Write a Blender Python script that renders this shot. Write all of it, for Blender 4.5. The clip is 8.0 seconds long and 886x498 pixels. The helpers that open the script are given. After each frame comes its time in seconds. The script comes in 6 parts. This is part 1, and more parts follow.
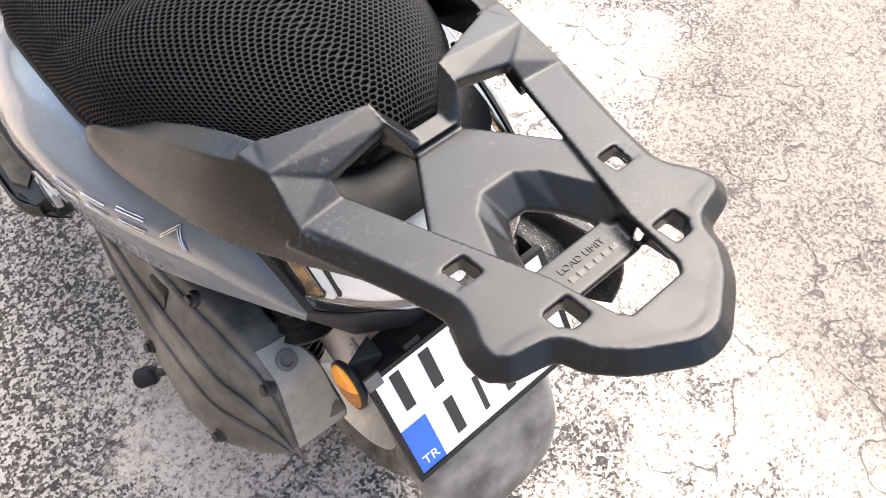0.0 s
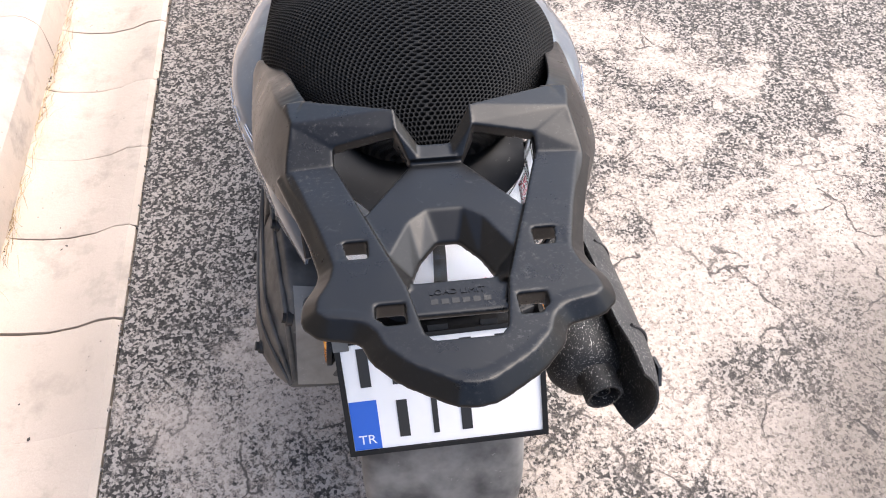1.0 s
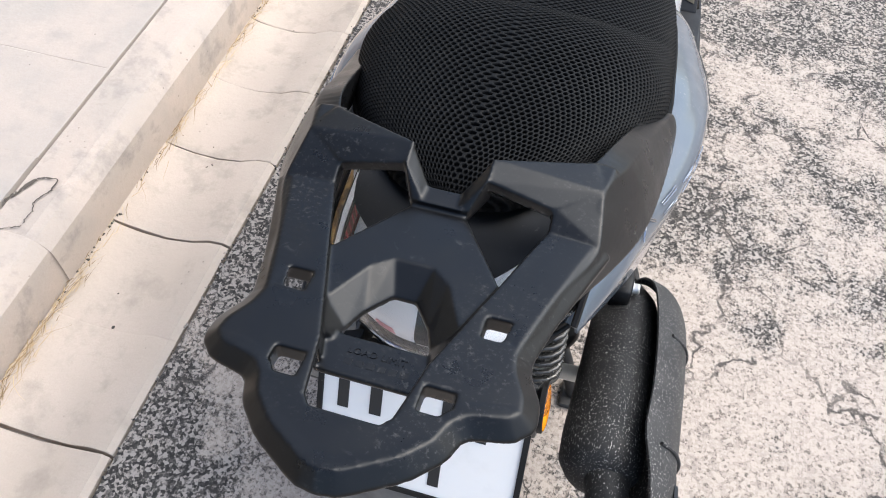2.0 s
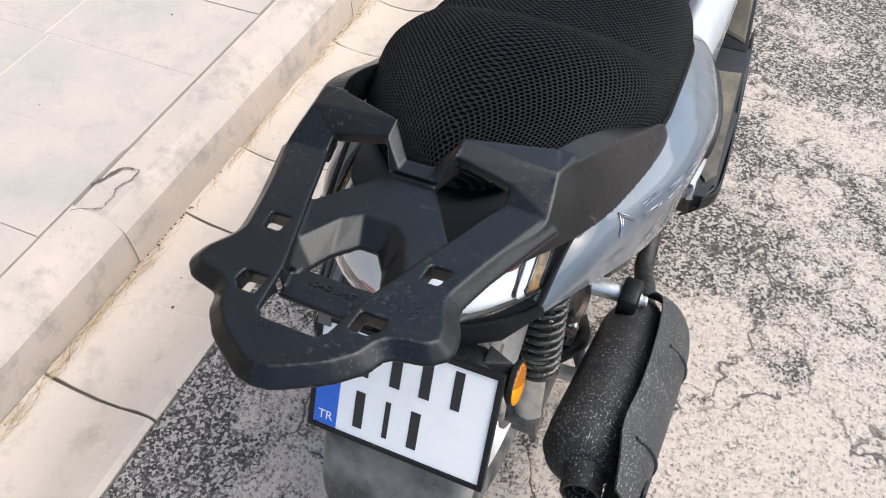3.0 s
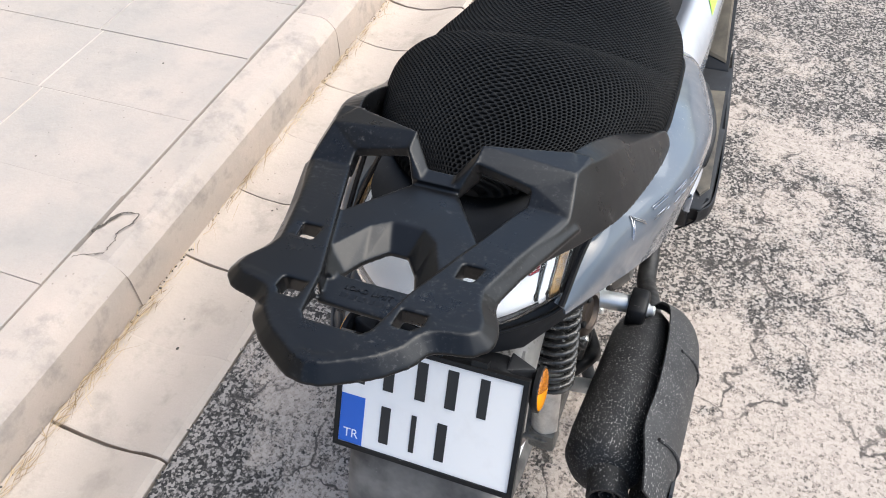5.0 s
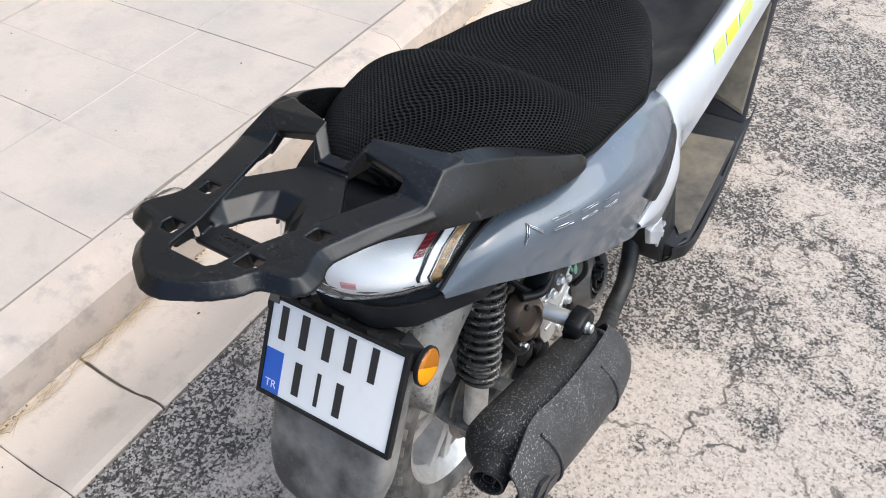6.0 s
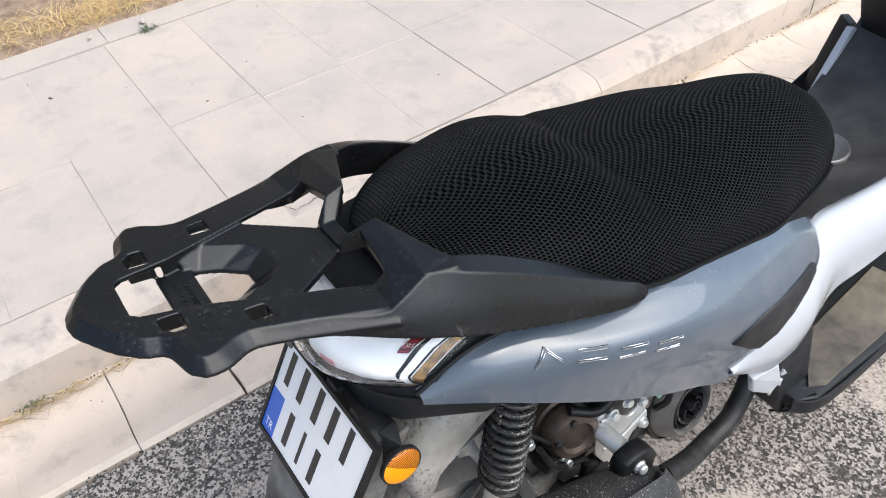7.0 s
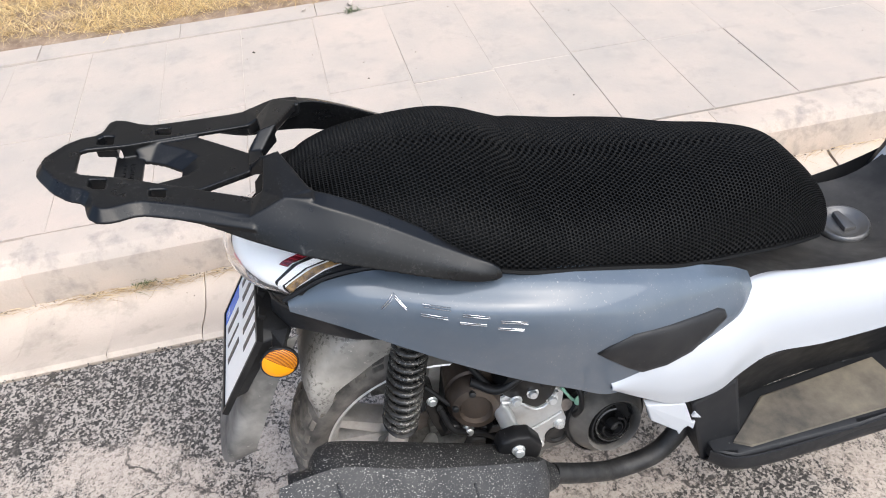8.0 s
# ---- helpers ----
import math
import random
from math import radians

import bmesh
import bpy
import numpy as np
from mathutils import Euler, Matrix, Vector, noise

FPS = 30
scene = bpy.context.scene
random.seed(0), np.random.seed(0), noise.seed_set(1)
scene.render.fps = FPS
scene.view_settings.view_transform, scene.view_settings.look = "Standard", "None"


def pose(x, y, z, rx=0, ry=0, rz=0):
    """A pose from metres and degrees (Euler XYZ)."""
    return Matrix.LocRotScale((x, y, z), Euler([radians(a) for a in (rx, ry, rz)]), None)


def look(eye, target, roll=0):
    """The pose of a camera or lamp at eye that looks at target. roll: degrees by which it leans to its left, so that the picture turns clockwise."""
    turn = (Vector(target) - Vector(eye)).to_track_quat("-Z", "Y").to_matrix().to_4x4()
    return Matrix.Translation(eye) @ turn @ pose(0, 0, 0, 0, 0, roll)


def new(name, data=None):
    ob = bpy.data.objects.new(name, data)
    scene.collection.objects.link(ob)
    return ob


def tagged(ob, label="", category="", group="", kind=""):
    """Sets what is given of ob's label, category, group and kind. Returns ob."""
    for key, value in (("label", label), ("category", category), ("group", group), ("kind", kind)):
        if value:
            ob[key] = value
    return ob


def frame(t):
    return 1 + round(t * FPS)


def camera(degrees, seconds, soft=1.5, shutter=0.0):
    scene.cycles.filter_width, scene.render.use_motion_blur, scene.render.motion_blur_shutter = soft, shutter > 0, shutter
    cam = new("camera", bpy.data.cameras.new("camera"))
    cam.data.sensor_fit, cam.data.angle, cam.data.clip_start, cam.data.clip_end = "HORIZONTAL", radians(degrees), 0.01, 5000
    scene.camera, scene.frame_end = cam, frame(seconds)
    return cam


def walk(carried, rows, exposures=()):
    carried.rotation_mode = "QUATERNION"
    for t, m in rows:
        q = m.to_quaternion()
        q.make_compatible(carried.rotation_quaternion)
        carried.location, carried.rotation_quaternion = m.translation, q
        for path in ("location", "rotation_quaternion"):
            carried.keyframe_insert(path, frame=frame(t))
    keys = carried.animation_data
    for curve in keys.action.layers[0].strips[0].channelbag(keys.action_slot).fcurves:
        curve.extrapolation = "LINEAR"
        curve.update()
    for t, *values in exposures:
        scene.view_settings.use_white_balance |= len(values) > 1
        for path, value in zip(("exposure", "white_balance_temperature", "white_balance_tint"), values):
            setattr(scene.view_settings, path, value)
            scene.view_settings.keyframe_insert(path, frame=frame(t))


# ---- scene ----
cam = camera(58.73, 8.0, 1.0)
PATH = [
    (0, (-0.2981, -0.1113, 1.4628), (0.3035, 0.4937, 0.1093), 4.48),
    (0.5, (-0.2605, -0.2461, 1.5061), (0.1437, 0.5602, 0.1845), 2.99),
    (1, (-0.0607, -0.3225, 1.5180), (0.0647, 0.6232, 0.2335), 1.28),
    (1.5, (0.0162, -0.2334, 1.4907), (-0.0639, 0.7043, 0.1967), 2.23),
    (1.7, (0.0488, -0.2075, 1.4918), (-0.1041, 0.7082, 0.1887), 1.87),
    (2.8, (0.2850, -0.2808, 1.5302), (-0.1489, 0.6042, 0.2699), -2.34),
    (3, (0.2744, -0.2849, 1.5255), (-0.1745, 0.6155, 0.2814), -2.84),
    (3.5, (0.2412, -0.2938, 1.5123), (-0.2004, 0.6393, 0.2899), -3.60),
    (4, (0.2301, -0.3150, 1.5155), (-0.1834, 0.6400, 0.3002), -3.76),
    (4.5, (0.2305, -0.3284, 1.5178), (-0.1751, 0.6427, 0.3126), -3.84),
    (4.7, (0.2320, -0.3353, 1.5157), (-0.1812, 0.6402, 0.3167), -3.89),
    (5.8, (0.4642, -0.3557, 1.5504), (-0.1373, 0.5902, 0.4087), -4.27),
    (6, (0.5530, -0.3437, 1.5592), (-0.1062, 0.5776, 0.4294), -4.37),
    (6.5, (0.6255, -0.2155, 1.5414), (-0.1886, 0.6046, 0.4349), -4.45),
    (7, (0.6484, -0.0352, 1.5469), (-0.3520, 0.5688, 0.4541), -5.61),
    (7.5, (0.8818, 0.1379, 1.5505), (-0.2749, 0.4692, 0.4958), -6.17),
    (8, (1.0139, 0.3130, 1.5691), (-0.1966, 0.5097, 0.5415), -5.43),
]
walk(cam, [(t, look(eye, target, roll)) for t, eye, target, roll in PATH], [(0.0, 2.24, 6650, 10), (0.5, 1.86, 6780, 13), (1.0, 1.42, 6380, 12), (1.7, 1.13, 6050, 7), (3.0, 1.02, 6080, 6), (4.7, 1.02, 6080, 6), (6.5, 0.93, 5980, 5), (8.0, 0.98, 6080, 7)])

# ---- light ----
world = bpy.data.worlds.new("sky")
scene.world = world
world.use_nodes = True
sky = world.node_tree.nodes.new("ShaderNodeTexSky")
sky.sky_type, sky.sun_disc = "NISHITA", False
SUN_UP, SUN_TURN = 54, 62
sky.sun_elevation, sky.sun_rotation = radians(SUN_UP), radians(SUN_TURN)
sky.air_density, sky.dust_density = 1.0, 4.0
world.node_tree.links.new(sky.outputs[0], world.node_tree.nodes["Background"].inputs[0])
world.node_tree.nodes["Background"].inputs[1].default_value = 0.15
sun = new("sun", bpy.data.lights.new("sun", "SUN"))
sun.data.energy, sun.data.angle, sun.data.color = 1.36, radians(70), (1.0, 0.975, 0.94)
sun_way = Vector((math.cos(radians(SUN_UP)) * math.sin(radians(SUN_TURN)), math.cos(radians(SUN_UP)) * math.cos(radians(SUN_TURN)), math.sin(radians(SUN_UP))))
sun.matrix_world = look(sun_way * 20, (0, 0, 0))


# ---- materials ----
class Mat:
    """A small wrapper round a node material with a Principled shader."""

    def __init__(self, name, colour=(0.5, 0.5, 0.5), rough=0.5, metal=0.0):
        self.m = bpy.data.materials.new(name)
        self.m.use_nodes = True
        self.t = self.m.node_tree
        self.b = self.t.nodes["Principled BSDF"]
        self.b.inputs["Base Color"].default_value = (*colour, 1)
        self.b.inputs["Roughness"].default_value = rough
        self.b.inputs["Metallic"].default_value = metal
        self.c = self.t.nodes.new("ShaderNodeTexCoord").outputs["Object"]

    def node(self, kind, **values):
        n = self.t.nodes.new(kind)
        for k, v in values.items():
            n.inputs[k.replace("_", " ")].default_value = v
        return n

    def link(self, a, b):
        self.t.links.new(a, b)

    def noise(self, scale, detail=4, rough=0.55, vec=None, distort=0.0):
        n = self.node("ShaderNodeTexNoise", Scale=scale, Detail=detail, Roughness=rough, Distortion=distort)
        self.link(vec or self.c, n.inputs["Vector"])
        return n.outputs["Fac"]

    def voronoi(self, scale, feature="F1", vec=None):
        n = self.node("ShaderNodeTexVoronoi", Scale=scale)
        n.feature = feature
        self.link(vec or self.c, n.inputs["Vector"])
        return n.outputs["Distance"]

    def ramp(self, fac, *stops):
        n = self.t.nodes.new("ShaderNodeValToRGB")
        r = n.color_ramp
        while len(r.elements) < len(stops):
            r.elements.new(0.5)
        for e, (at, col) in zip(r.elements, stops):
            e.position, e.color = at, (*col, 1) if len(col) == 3 else col
        self.link(fac, n.inputs[0])
        return n.outputs[0]

    def grey(self, fac, a, b, va=0.0, vb=1.0):
        return self.ramp(fac, (a, (va,) * 3), (b, (vb,) * 3))

    def mix(self, fac, a, b, blend="MIX"):
        n = self.t.nodes.new("ShaderNodeMix")
        n.data_type, n.blend_type = "RGBA", blend
        for s, v in ((n.inputs[0], fac), (n.inputs[6], a), (n.inputs[7], b)):
            if isinstance(v, (int, float)):
                s.default_value = v
            elif isinstance(v, tuple):
                s.default_value = (*v, 1)
            else:
                self.link(v, s)
        return n.outputs[2]

    def math(self, op, a, b=0.0):
        n = self.t.nodes.new("ShaderNodeMath")
        n.operation = op
        for s, v in zip(n.inputs, (a, b)):
            if isinstance(v, (int, float)):
                s.default_value = v
            else:
                self.link(v, s)
        return n.outputs[0]

    def stretch(self, x, y, z):
        n = self.t.nodes.new("ShaderNodeMapping")
        n.inputs["Scale"].default_value = (x, y, z)
        self.link(self.c, n.inputs["Vector"])
        return n.outputs[0]

    def colour(self, s):
        self.link(s, self.b.inputs["Base Color"])
        return self

    def rough(self, s):
        self.link(s, self.b.inputs["Roughness"])
        return self

    def bump(self, s, strength=0.3, dist=0.001):
        n = self.node("ShaderNodeBump", Strength=strength, Distance=dist)
        self.link(s, n.inputs["Height"])
        self.link(n.outputs[0], self.b.inputs["Normal"])
        return self


def plastic(name, base, dust=(0.42, 0.39, 0.35), rough=0.45, specks=0.5, film=0.12, grain=900.0, gloss=0.3):
    """Moulded plastic with a fine grain, a film of dust and pale specks."""
    m = Mat(name, base, rough)
    m.b.inputs["Specular IOR Level"].default_value = gloss
    film_f = m.grey(m.noise(7, 5, 0.6), 0.42, 0.75, 0.0, film)
    fine = m.noise(170, 3, 0.6)
    patch = m.grey(m.noise(16, 3), 0.5, 0.72)
    fleck = m.math("MULTIPLY", m.grey(fine, 0.64, 0.72), m.math("MULTIPLY", patch, specks))
    col = m.mix(film_f, base, dust)
    m.colour(m.mix(fleck, col, dust))
    m.rough(m.grey(m.noise(30, 4), 0.3, 0.7, rough - 0.08, rough + 0.12))
    m.bump(m.noise(grain, 2), 0.06, 0.0003)
    return m


def paint(name, base, flake=0.0, rough=0.25):
    m = Mat(name, base, rough, flake)
    m.b.inputs["Coat Weight"].default_value = 1.0
    m.b.inputs["Coat Roughness"].default_value = 0.03
    m.b.inputs["Specular IOR Level"].default_value = 0.2
    dust = m.grey(m.noise(9, 6, 0.65), 0.45, 0.8, 0.0, 0.08)
    fleck = m.math("MULTIPLY", m.grey(m.noise(260, 3), 0.65, 0.70), m.grey(m.noise(9, 3), 0.45, 0.65, 0.0, 0.3))
    c = m.mix(dust, base, (0.36, 0.34, 0.31))
    m.colour(m.mix(fleck, c, (0.5, 0.48, 0.45)))
    m.rough(m.grey(m.noise(25, 5), 0.3, 0.7, rough - 0.05, rough + 0.14))
    return m


RACK = Mat("rack_plastic", (0.0045, 0.0047, 0.0052), 0.3)
RACK.b.inputs["Specular IOR Level"].default_value = 0.33
scuff = RACK.math("MULTIPLY", RACK.grey(RACK.noise(230, 5, 0.75), 0.55, 0.72), RACK.grey(RACK.noise(9, 4, 0.6), 0.44, 0.64, 0.0, 0.42))
fine = RACK.math("MULTIPLY", RACK.grey(RACK.noise(55, 6, 0.7, None, 1.2), 0.60, 0.70), RACK.grey(RACK.noise(17, 3), 0.48, 0.62, 0.0, 0.26))
RACK.colour(RACK.mix(RACK.math("ADD", scuff, fine), (0.0045, 0.0047, 0.0052), (0.13, 0.127, 0.123)))
RACK.rough(RACK.math("ADD", RACK.grey(RACK.noise(26, 5, 0.6), 0.3, 0.72, 0.25, 0.38), RACK.math("MULTIPLY", scuff, 0.9)))
RACK.bump(RACK.noise(900, 2), 0.08, 0.0003)
BLACK = plastic("black_plastic", (0.008, 0.008, 0.0085), rough=0.46, specks=0.3, film=0.03, gloss=0.25)
UNDER = plastic("undertray_plastic", (0.012, 0.0125, 0.014), rough=0.5, specks=0.2, film=0.02)
FLAPMAT = plastic("mudflap_plastic", (0.06, 0.058, 0.056), dust=(0.42, 0.4, 0.365), rough=0.5, specks=0.9, film=0.7)
DUSTY = plastic("dusty_plastic", (0.055, 0.052, 0.048), dust=(0.38, 0.35, 0.31), rough=0.5, specks=0.6, film=0.5)
HUGGER = plastic("muddy_plastic", (0.17, 0.162, 0.149), dust=(0.52, 0.48, 0.425), rough=0.34, specks=1.0, film=0.8)
HUGGER.b.inputs["Specular IOR Level"].default_value = 0.6
AIRBOX = plastic("dusty_airbox", (0.22, 0.207, 0.185), dust=(0.50, 0.46, 0.40), rough=0.45, specks=0.8, film=0.9)
hs = HUGGER.math("MULTIPLY", HUGGER.grey(HUGGER.noise(120, 4, 0.7), 0.5, 0.58), HUGGER.grey(HUGGER.noise(12, 4, 0.6), 0.50, 0.57, 0.0, 0.9))
HUGGER.colour(HUGGER.mix(hs, HUGGER.b.inputs["Base Color"].links[0].from_socket, (0.06, 0.052, 0.04)))
TUNNEL = plastic("grey_plastic", (0.028, 0.0275, 0.0275), rough=0.5, specks=0.1, film=0.12)
PANEL = paint("grey_paint", (0.074, 0.093, 0.118), 0.0, 0.4)
WHITE = paint("white_paint", (0.42, 0.435, 0.46), 0.0, 0.35)
GREEN = Mat("lime_sticker", (0.42, 0.78, 0.08), 0.4)
GREEN.colour(GREEN.mix(GREEN.grey(GREEN.noise(40, 4), 0.4, 0.8, 0, 0.3), (0.42, 0.8, 0.08), (0.3, 0.55, 0.1)))
YELLOW = Mat("yellow_sticker", (0.7, 0.8, 0.03), 0.4)


def metal(name, base, rough, grime, amount):
    m = Mat(name, base, rough, 0.9)
    f = m.grey(m.noise(28, 6, 0.65), 0.42, 0.68, 0.0, amount)
    m.colour(m.mix(f, base, grime))
    m.link(m.grey(f, 0.0, 0.9, 0.9, 0.1), m.b.inputs["Metallic"])
    m.rough(m.grey(m.noise(60, 4), 0.3, 0.7, rough, rough + 0.25))
    m.bump(m.noise(220, 3), 0.2, 0.0006)
    return m


ALU = metal("dirty_aluminium", (0.74, 0.74, 0.72), 0.34, (0.2, 0.185, 0.165), 0.6)
CAST = metal("cast_engine", (0.22, 0.22, 0.21), 0.4, (0.03, 0.028, 0.026), 1.0)
GRIME = plastic("oily_black", (0.007, 0.0068, 0.0066), rough=0.34, specks=0.9, film=0.05)
TUBE = metal("zinc_tube", (0.8, 0.81, 0.8), 0.3, (0.4, 0.38, 0.36), 0.25)
RIM = metal("wheel_silver", (0.74, 0.73, 0.71), 0.36, (0.42, 0.38, 0.33), 0.6)
DARKMETAL = metal("dark_metal", (0.045, 0.045, 0.045), 0.45, (0.03, 0.027, 0.024), 0.8)
SILVER = metal("sandblasted_silver", (0.66, 0.66, 0.65), 0.5, (0.36, 0.34, 0.31), 0.35)
LID = metal("grey_metal_lid", (0.15, 0.15, 0.15), 0.3, (0.1, 0.095, 0.09), 0.5)
CHROME = Mat("chrome", (0.5, 0.51, 0.53), 0.2, 1.0)
SPRING = plastic("spring_paint", (0.011, 0.011, 0.011), dust=(0.5, 0.47, 0.42), rough=0.25, specks=0.8, film=0.12, gloss=0.5)
sd = SPRING.math("MULTIPLY", SPRING.grey(SPRING.noise(260, 4, 0.7), 0.55, 0.62), SPRING.grey(SPRING.noise(22, 3), 0.42, 0.58, 0.05, 0.6))
SPRING.colour(SPRING.mix(sd, SPRING.b.inputs["Base Color"].links[0].from_socket, (0.5, 0.47, 0.42)))
RUST = metal("oily_brown_cast", (0.11, 0.086, 0.068), 0.36, (0.045, 0.032, 0.024), 0.9)

MUFF = Mat("muffler_black", (0.013, 0.013, 0.014), 0.6)
MUFF.b.inputs["Specular IOR Level"].default_value = 0.3
mv = MUFF.stretch(1.0, 0.55, 1.6)
ms = MUFF.math("MULTIPLY", MUFF.grey(MUFF.noise(430, 3, 0.6, mv), 0.61, 0.65), MUFF.grey(MUFF.noise(9, 4), 0.36, 0.6, 0.35, 0.9))
MUFF.colour(MUFF.mix(ms, MUFF.mix(MUFF.grey(MUFF.noise(14, 6, 0.65), 0.38, 0.76, 0.0, 0.06), (0.008, 0.008, 0.0085), (0.3, 0.28, 0.25)), (0.5, 0.48, 0.45)))
MUFF.bump(MUFF.noise(500, 3), 0.35, 0.0008)

GUARDMAT = Mat("guard_plastic", (0.03, 0.03, 0.031), 0.55)
GUARDMAT.b.inputs["Specular IOR Level"].default_value = 0.35
gs = GUARDMAT.math("MULTIPLY", GUARDMAT.grey(GUARDMAT.noise(480, 3, 0.6, GUARDMAT.stretch(1.0, 0.6, 1.0)), 0.60, 0.66), GUARDMAT.grey(GUARDMAT.noise(10, 4), 0.36, 0.6, 0.25, 0.8))
gc = GUARDMAT.mix(GUARDMAT.grey(GUARDMAT.noise(12, 6, 0.7), 0.38, 0.72, 0.0, 0.12), (0.019, 0.019, 0.020), (0.25, 0.24, 0.225))
GUARDMAT.colour(GUARDMAT.mix(gs, gc, (0.48, 0.46, 0.43)))
GUARDMAT.bump(GUARDMAT.noise(600, 3), 0.3, 0.0006)

RUBBER = Mat("tyre_rubber", (0.03, 0.03, 0.03), 0.8)
RUBBER.colour(RUBBER.mix(RUBBER.grey(RUBBER.noise(18, 5), 0.35, 0.7, 0.1, 0.75), (0.02, 0.02, 0.02), (0.28, 0.255, 0.225)))
RUBBER.bump(RUBBER.noise(300, 3), 0.3, 0.0008)
TREAD = Mat("dusty_tread", (0.1, 0.09, 0.08), 0.85)
TREAD.colour(TREAD.mix(TREAD.grey(TREAD.noise(24, 5), 0.35, 0.7), (0.05, 0.047, 0.043), (0.24, 0.215, 0.185)))
TREAD.bump(TREAD.noise(300, 3), 0.3, 0.0008)
CUSHION = Mat("seat_vinyl", (0.004, 0.004, 0.0045), 0.55)
CUSHION.b.inputs["Specular IOR Level"].default_value = 0.15
CUSHION.bump(CUSHION.noise(600, 3), 0.3, 0.0005)
NET = Mat("mesh_fabric", (0.006, 0.006, 0.0063), 0.6)
NET.b.inputs["Specular IOR Level"].default_value = 0.15
NET.colour(NET.mix(NET.grey(NET.noise(25, 4), 0.4, 0.75, 0, 0.35), (0.003, 0.0031, 0.0033), (0.009, 0.009, 0.0093)))
NET.bump(NET.noise(1500, 2), 0.4, 0.0003)
PLATE = Mat("plate_white", (0.88, 0.86, 0.83), 0.35)
PLATE.colour(PLATE.mix(PLATE.grey(PLATE.noise(30, 5), 0.55, 0.85, 0, 0.15), (0.88, 0.86, 0.83), (0.5, 0.48, 0.44)))
INK = Mat("plate_black", (0.015, 0.015, 0.016), 0.4)
BLUE = Mat("plate_blue", (0.02, 0.12, 0.55), 0.35)
PALE = Mat("plate_pale_letters", (0.75, 0.78, 0.82), 0.4)
TAG = Mat("green_tag", (0.25, 0.45, 0.33), 0.5)
AMBER = Mat("amber_reflector", (0.85, 0.26, 0.01), 0.25)
aw = AMBER.node("ShaderNodeTexWave", Scale=120.0, Distortion=0.0)
aw.bands_direction = "Z"
AMBER.link(AMBER.c, aw.inputs["Vector"])
AMBER.colour(AMBER.mix(AMBER.grey(aw.outputs["Fac"], 0.3, 0.7), (0.56, 0.19, 0.004), (0.14, 0.04, 0.002)))
AMBER.bump(aw.outputs["Fac"], 0.5, 0.0008)
AMBERCLEAR = Mat("clear_amber", (0.80, 0.30, 0.006), 0.2)
RED = Mat("red_reflector", (0.10, 0.006, 0.010), 0.2)
DEEPRED = Mat("red_rib", (0.30, 0.02, 0.035), 0.25)
PINK = Mat("pale_red_reflection", (0.62, 0.28, 0.30), 0.35)
LAMPBODY = Mat("lamp_inner_white", (0.90, 0.90, 0.91), 0.3, 0.0)
LAMPAMBER = Mat("lamp_inner_amber", (0.45, 0.27, 0.09), 0.3, 0.2)
LAMPAMBER.colour(LAMPAMBER.mix(LAMPAMBER.grey(LAMPAMBER.noise(60, 3), 0.4, 0.6), (0.42, 0.25, 0.09), (0.12, 0.075, 0.035)))
LENS = Mat("clear_lens", (0.95, 0.95, 0.95), 0.03)
LENS.b.inputs["Transmission Weight"].default_value = 1.0
LENS.b.inputs["IOR"].default_value = 1.3
MAT = Mat("dusty_floor_rubber", (0.12, 0.1, 0.07), 0.8)
MAT.colour(MAT.mix(MAT.grey(MAT.noise(9, 6, 0.6), 0.35, 0.7), (0.05, 0.044, 0.036), (0.19, 0.16, 0.115)))
MAT.bump(MAT.noise(250, 3), 0.3, 0.001)
BRAKE = metal("brake_disc", (0.3, 0.27, 0.25), 0.4, (0.14, 0.09, 0.06), 0.7)


def stone(name, light, dark, stain, scale=3.0, pits=0.5, stains=0.7):
    """Cast concrete: cloudy tone, sandy grain, pits and a tone of its own for each piece."""
    m = Mat(name, light, 0.85)
    own = m.t.nodes.new("ShaderNodeObjectInfo").outputs["Random"]
    geo = m.t.nodes.new("ShaderNodeNewGeometry").outputs["Position"]
    cloud = m.grey(m.noise(scale, 6, 0.6, geo), 0.36, 0.66)
    sand_or_dimming = m.grey(m.noise(300, 4, 0.7, geo), 0.3, 0.7, 0.0, 0.5)
    c = m.mix(cloud, light, dark)
    c = m.mix(m.math("MULTIPLY", own, 0.35), c, dark)
    c = m.mix(sand_or_dimming, c, tuple(v * 0.72 for v in light))
    blot = m.math("MULTIPLY", m.grey(m.noise(scale * 2.7, 7, 0.68, geo), 0.52, 0.70), stains)
    c = m.mix(blot, c, stain)
    pit = m.math("MULTIPLY", m.grey(m.voronoi(38, "F1", geo), 0.05, 0.11, 1.0, 0.0), m.grey(m.noise(6, 2, 0.5, geo), 0.55, 0.65, 0.0, pits))
    m.colour(m.mix(pit, c, (0.16, 0.14, 0.12)))
    h = m.math("ADD", m.noise(60, 6, 0.65, geo), m.math("MULTIPLY", pit, -1.5))
    m.bump(h, 0.5, 0.003)
    return m


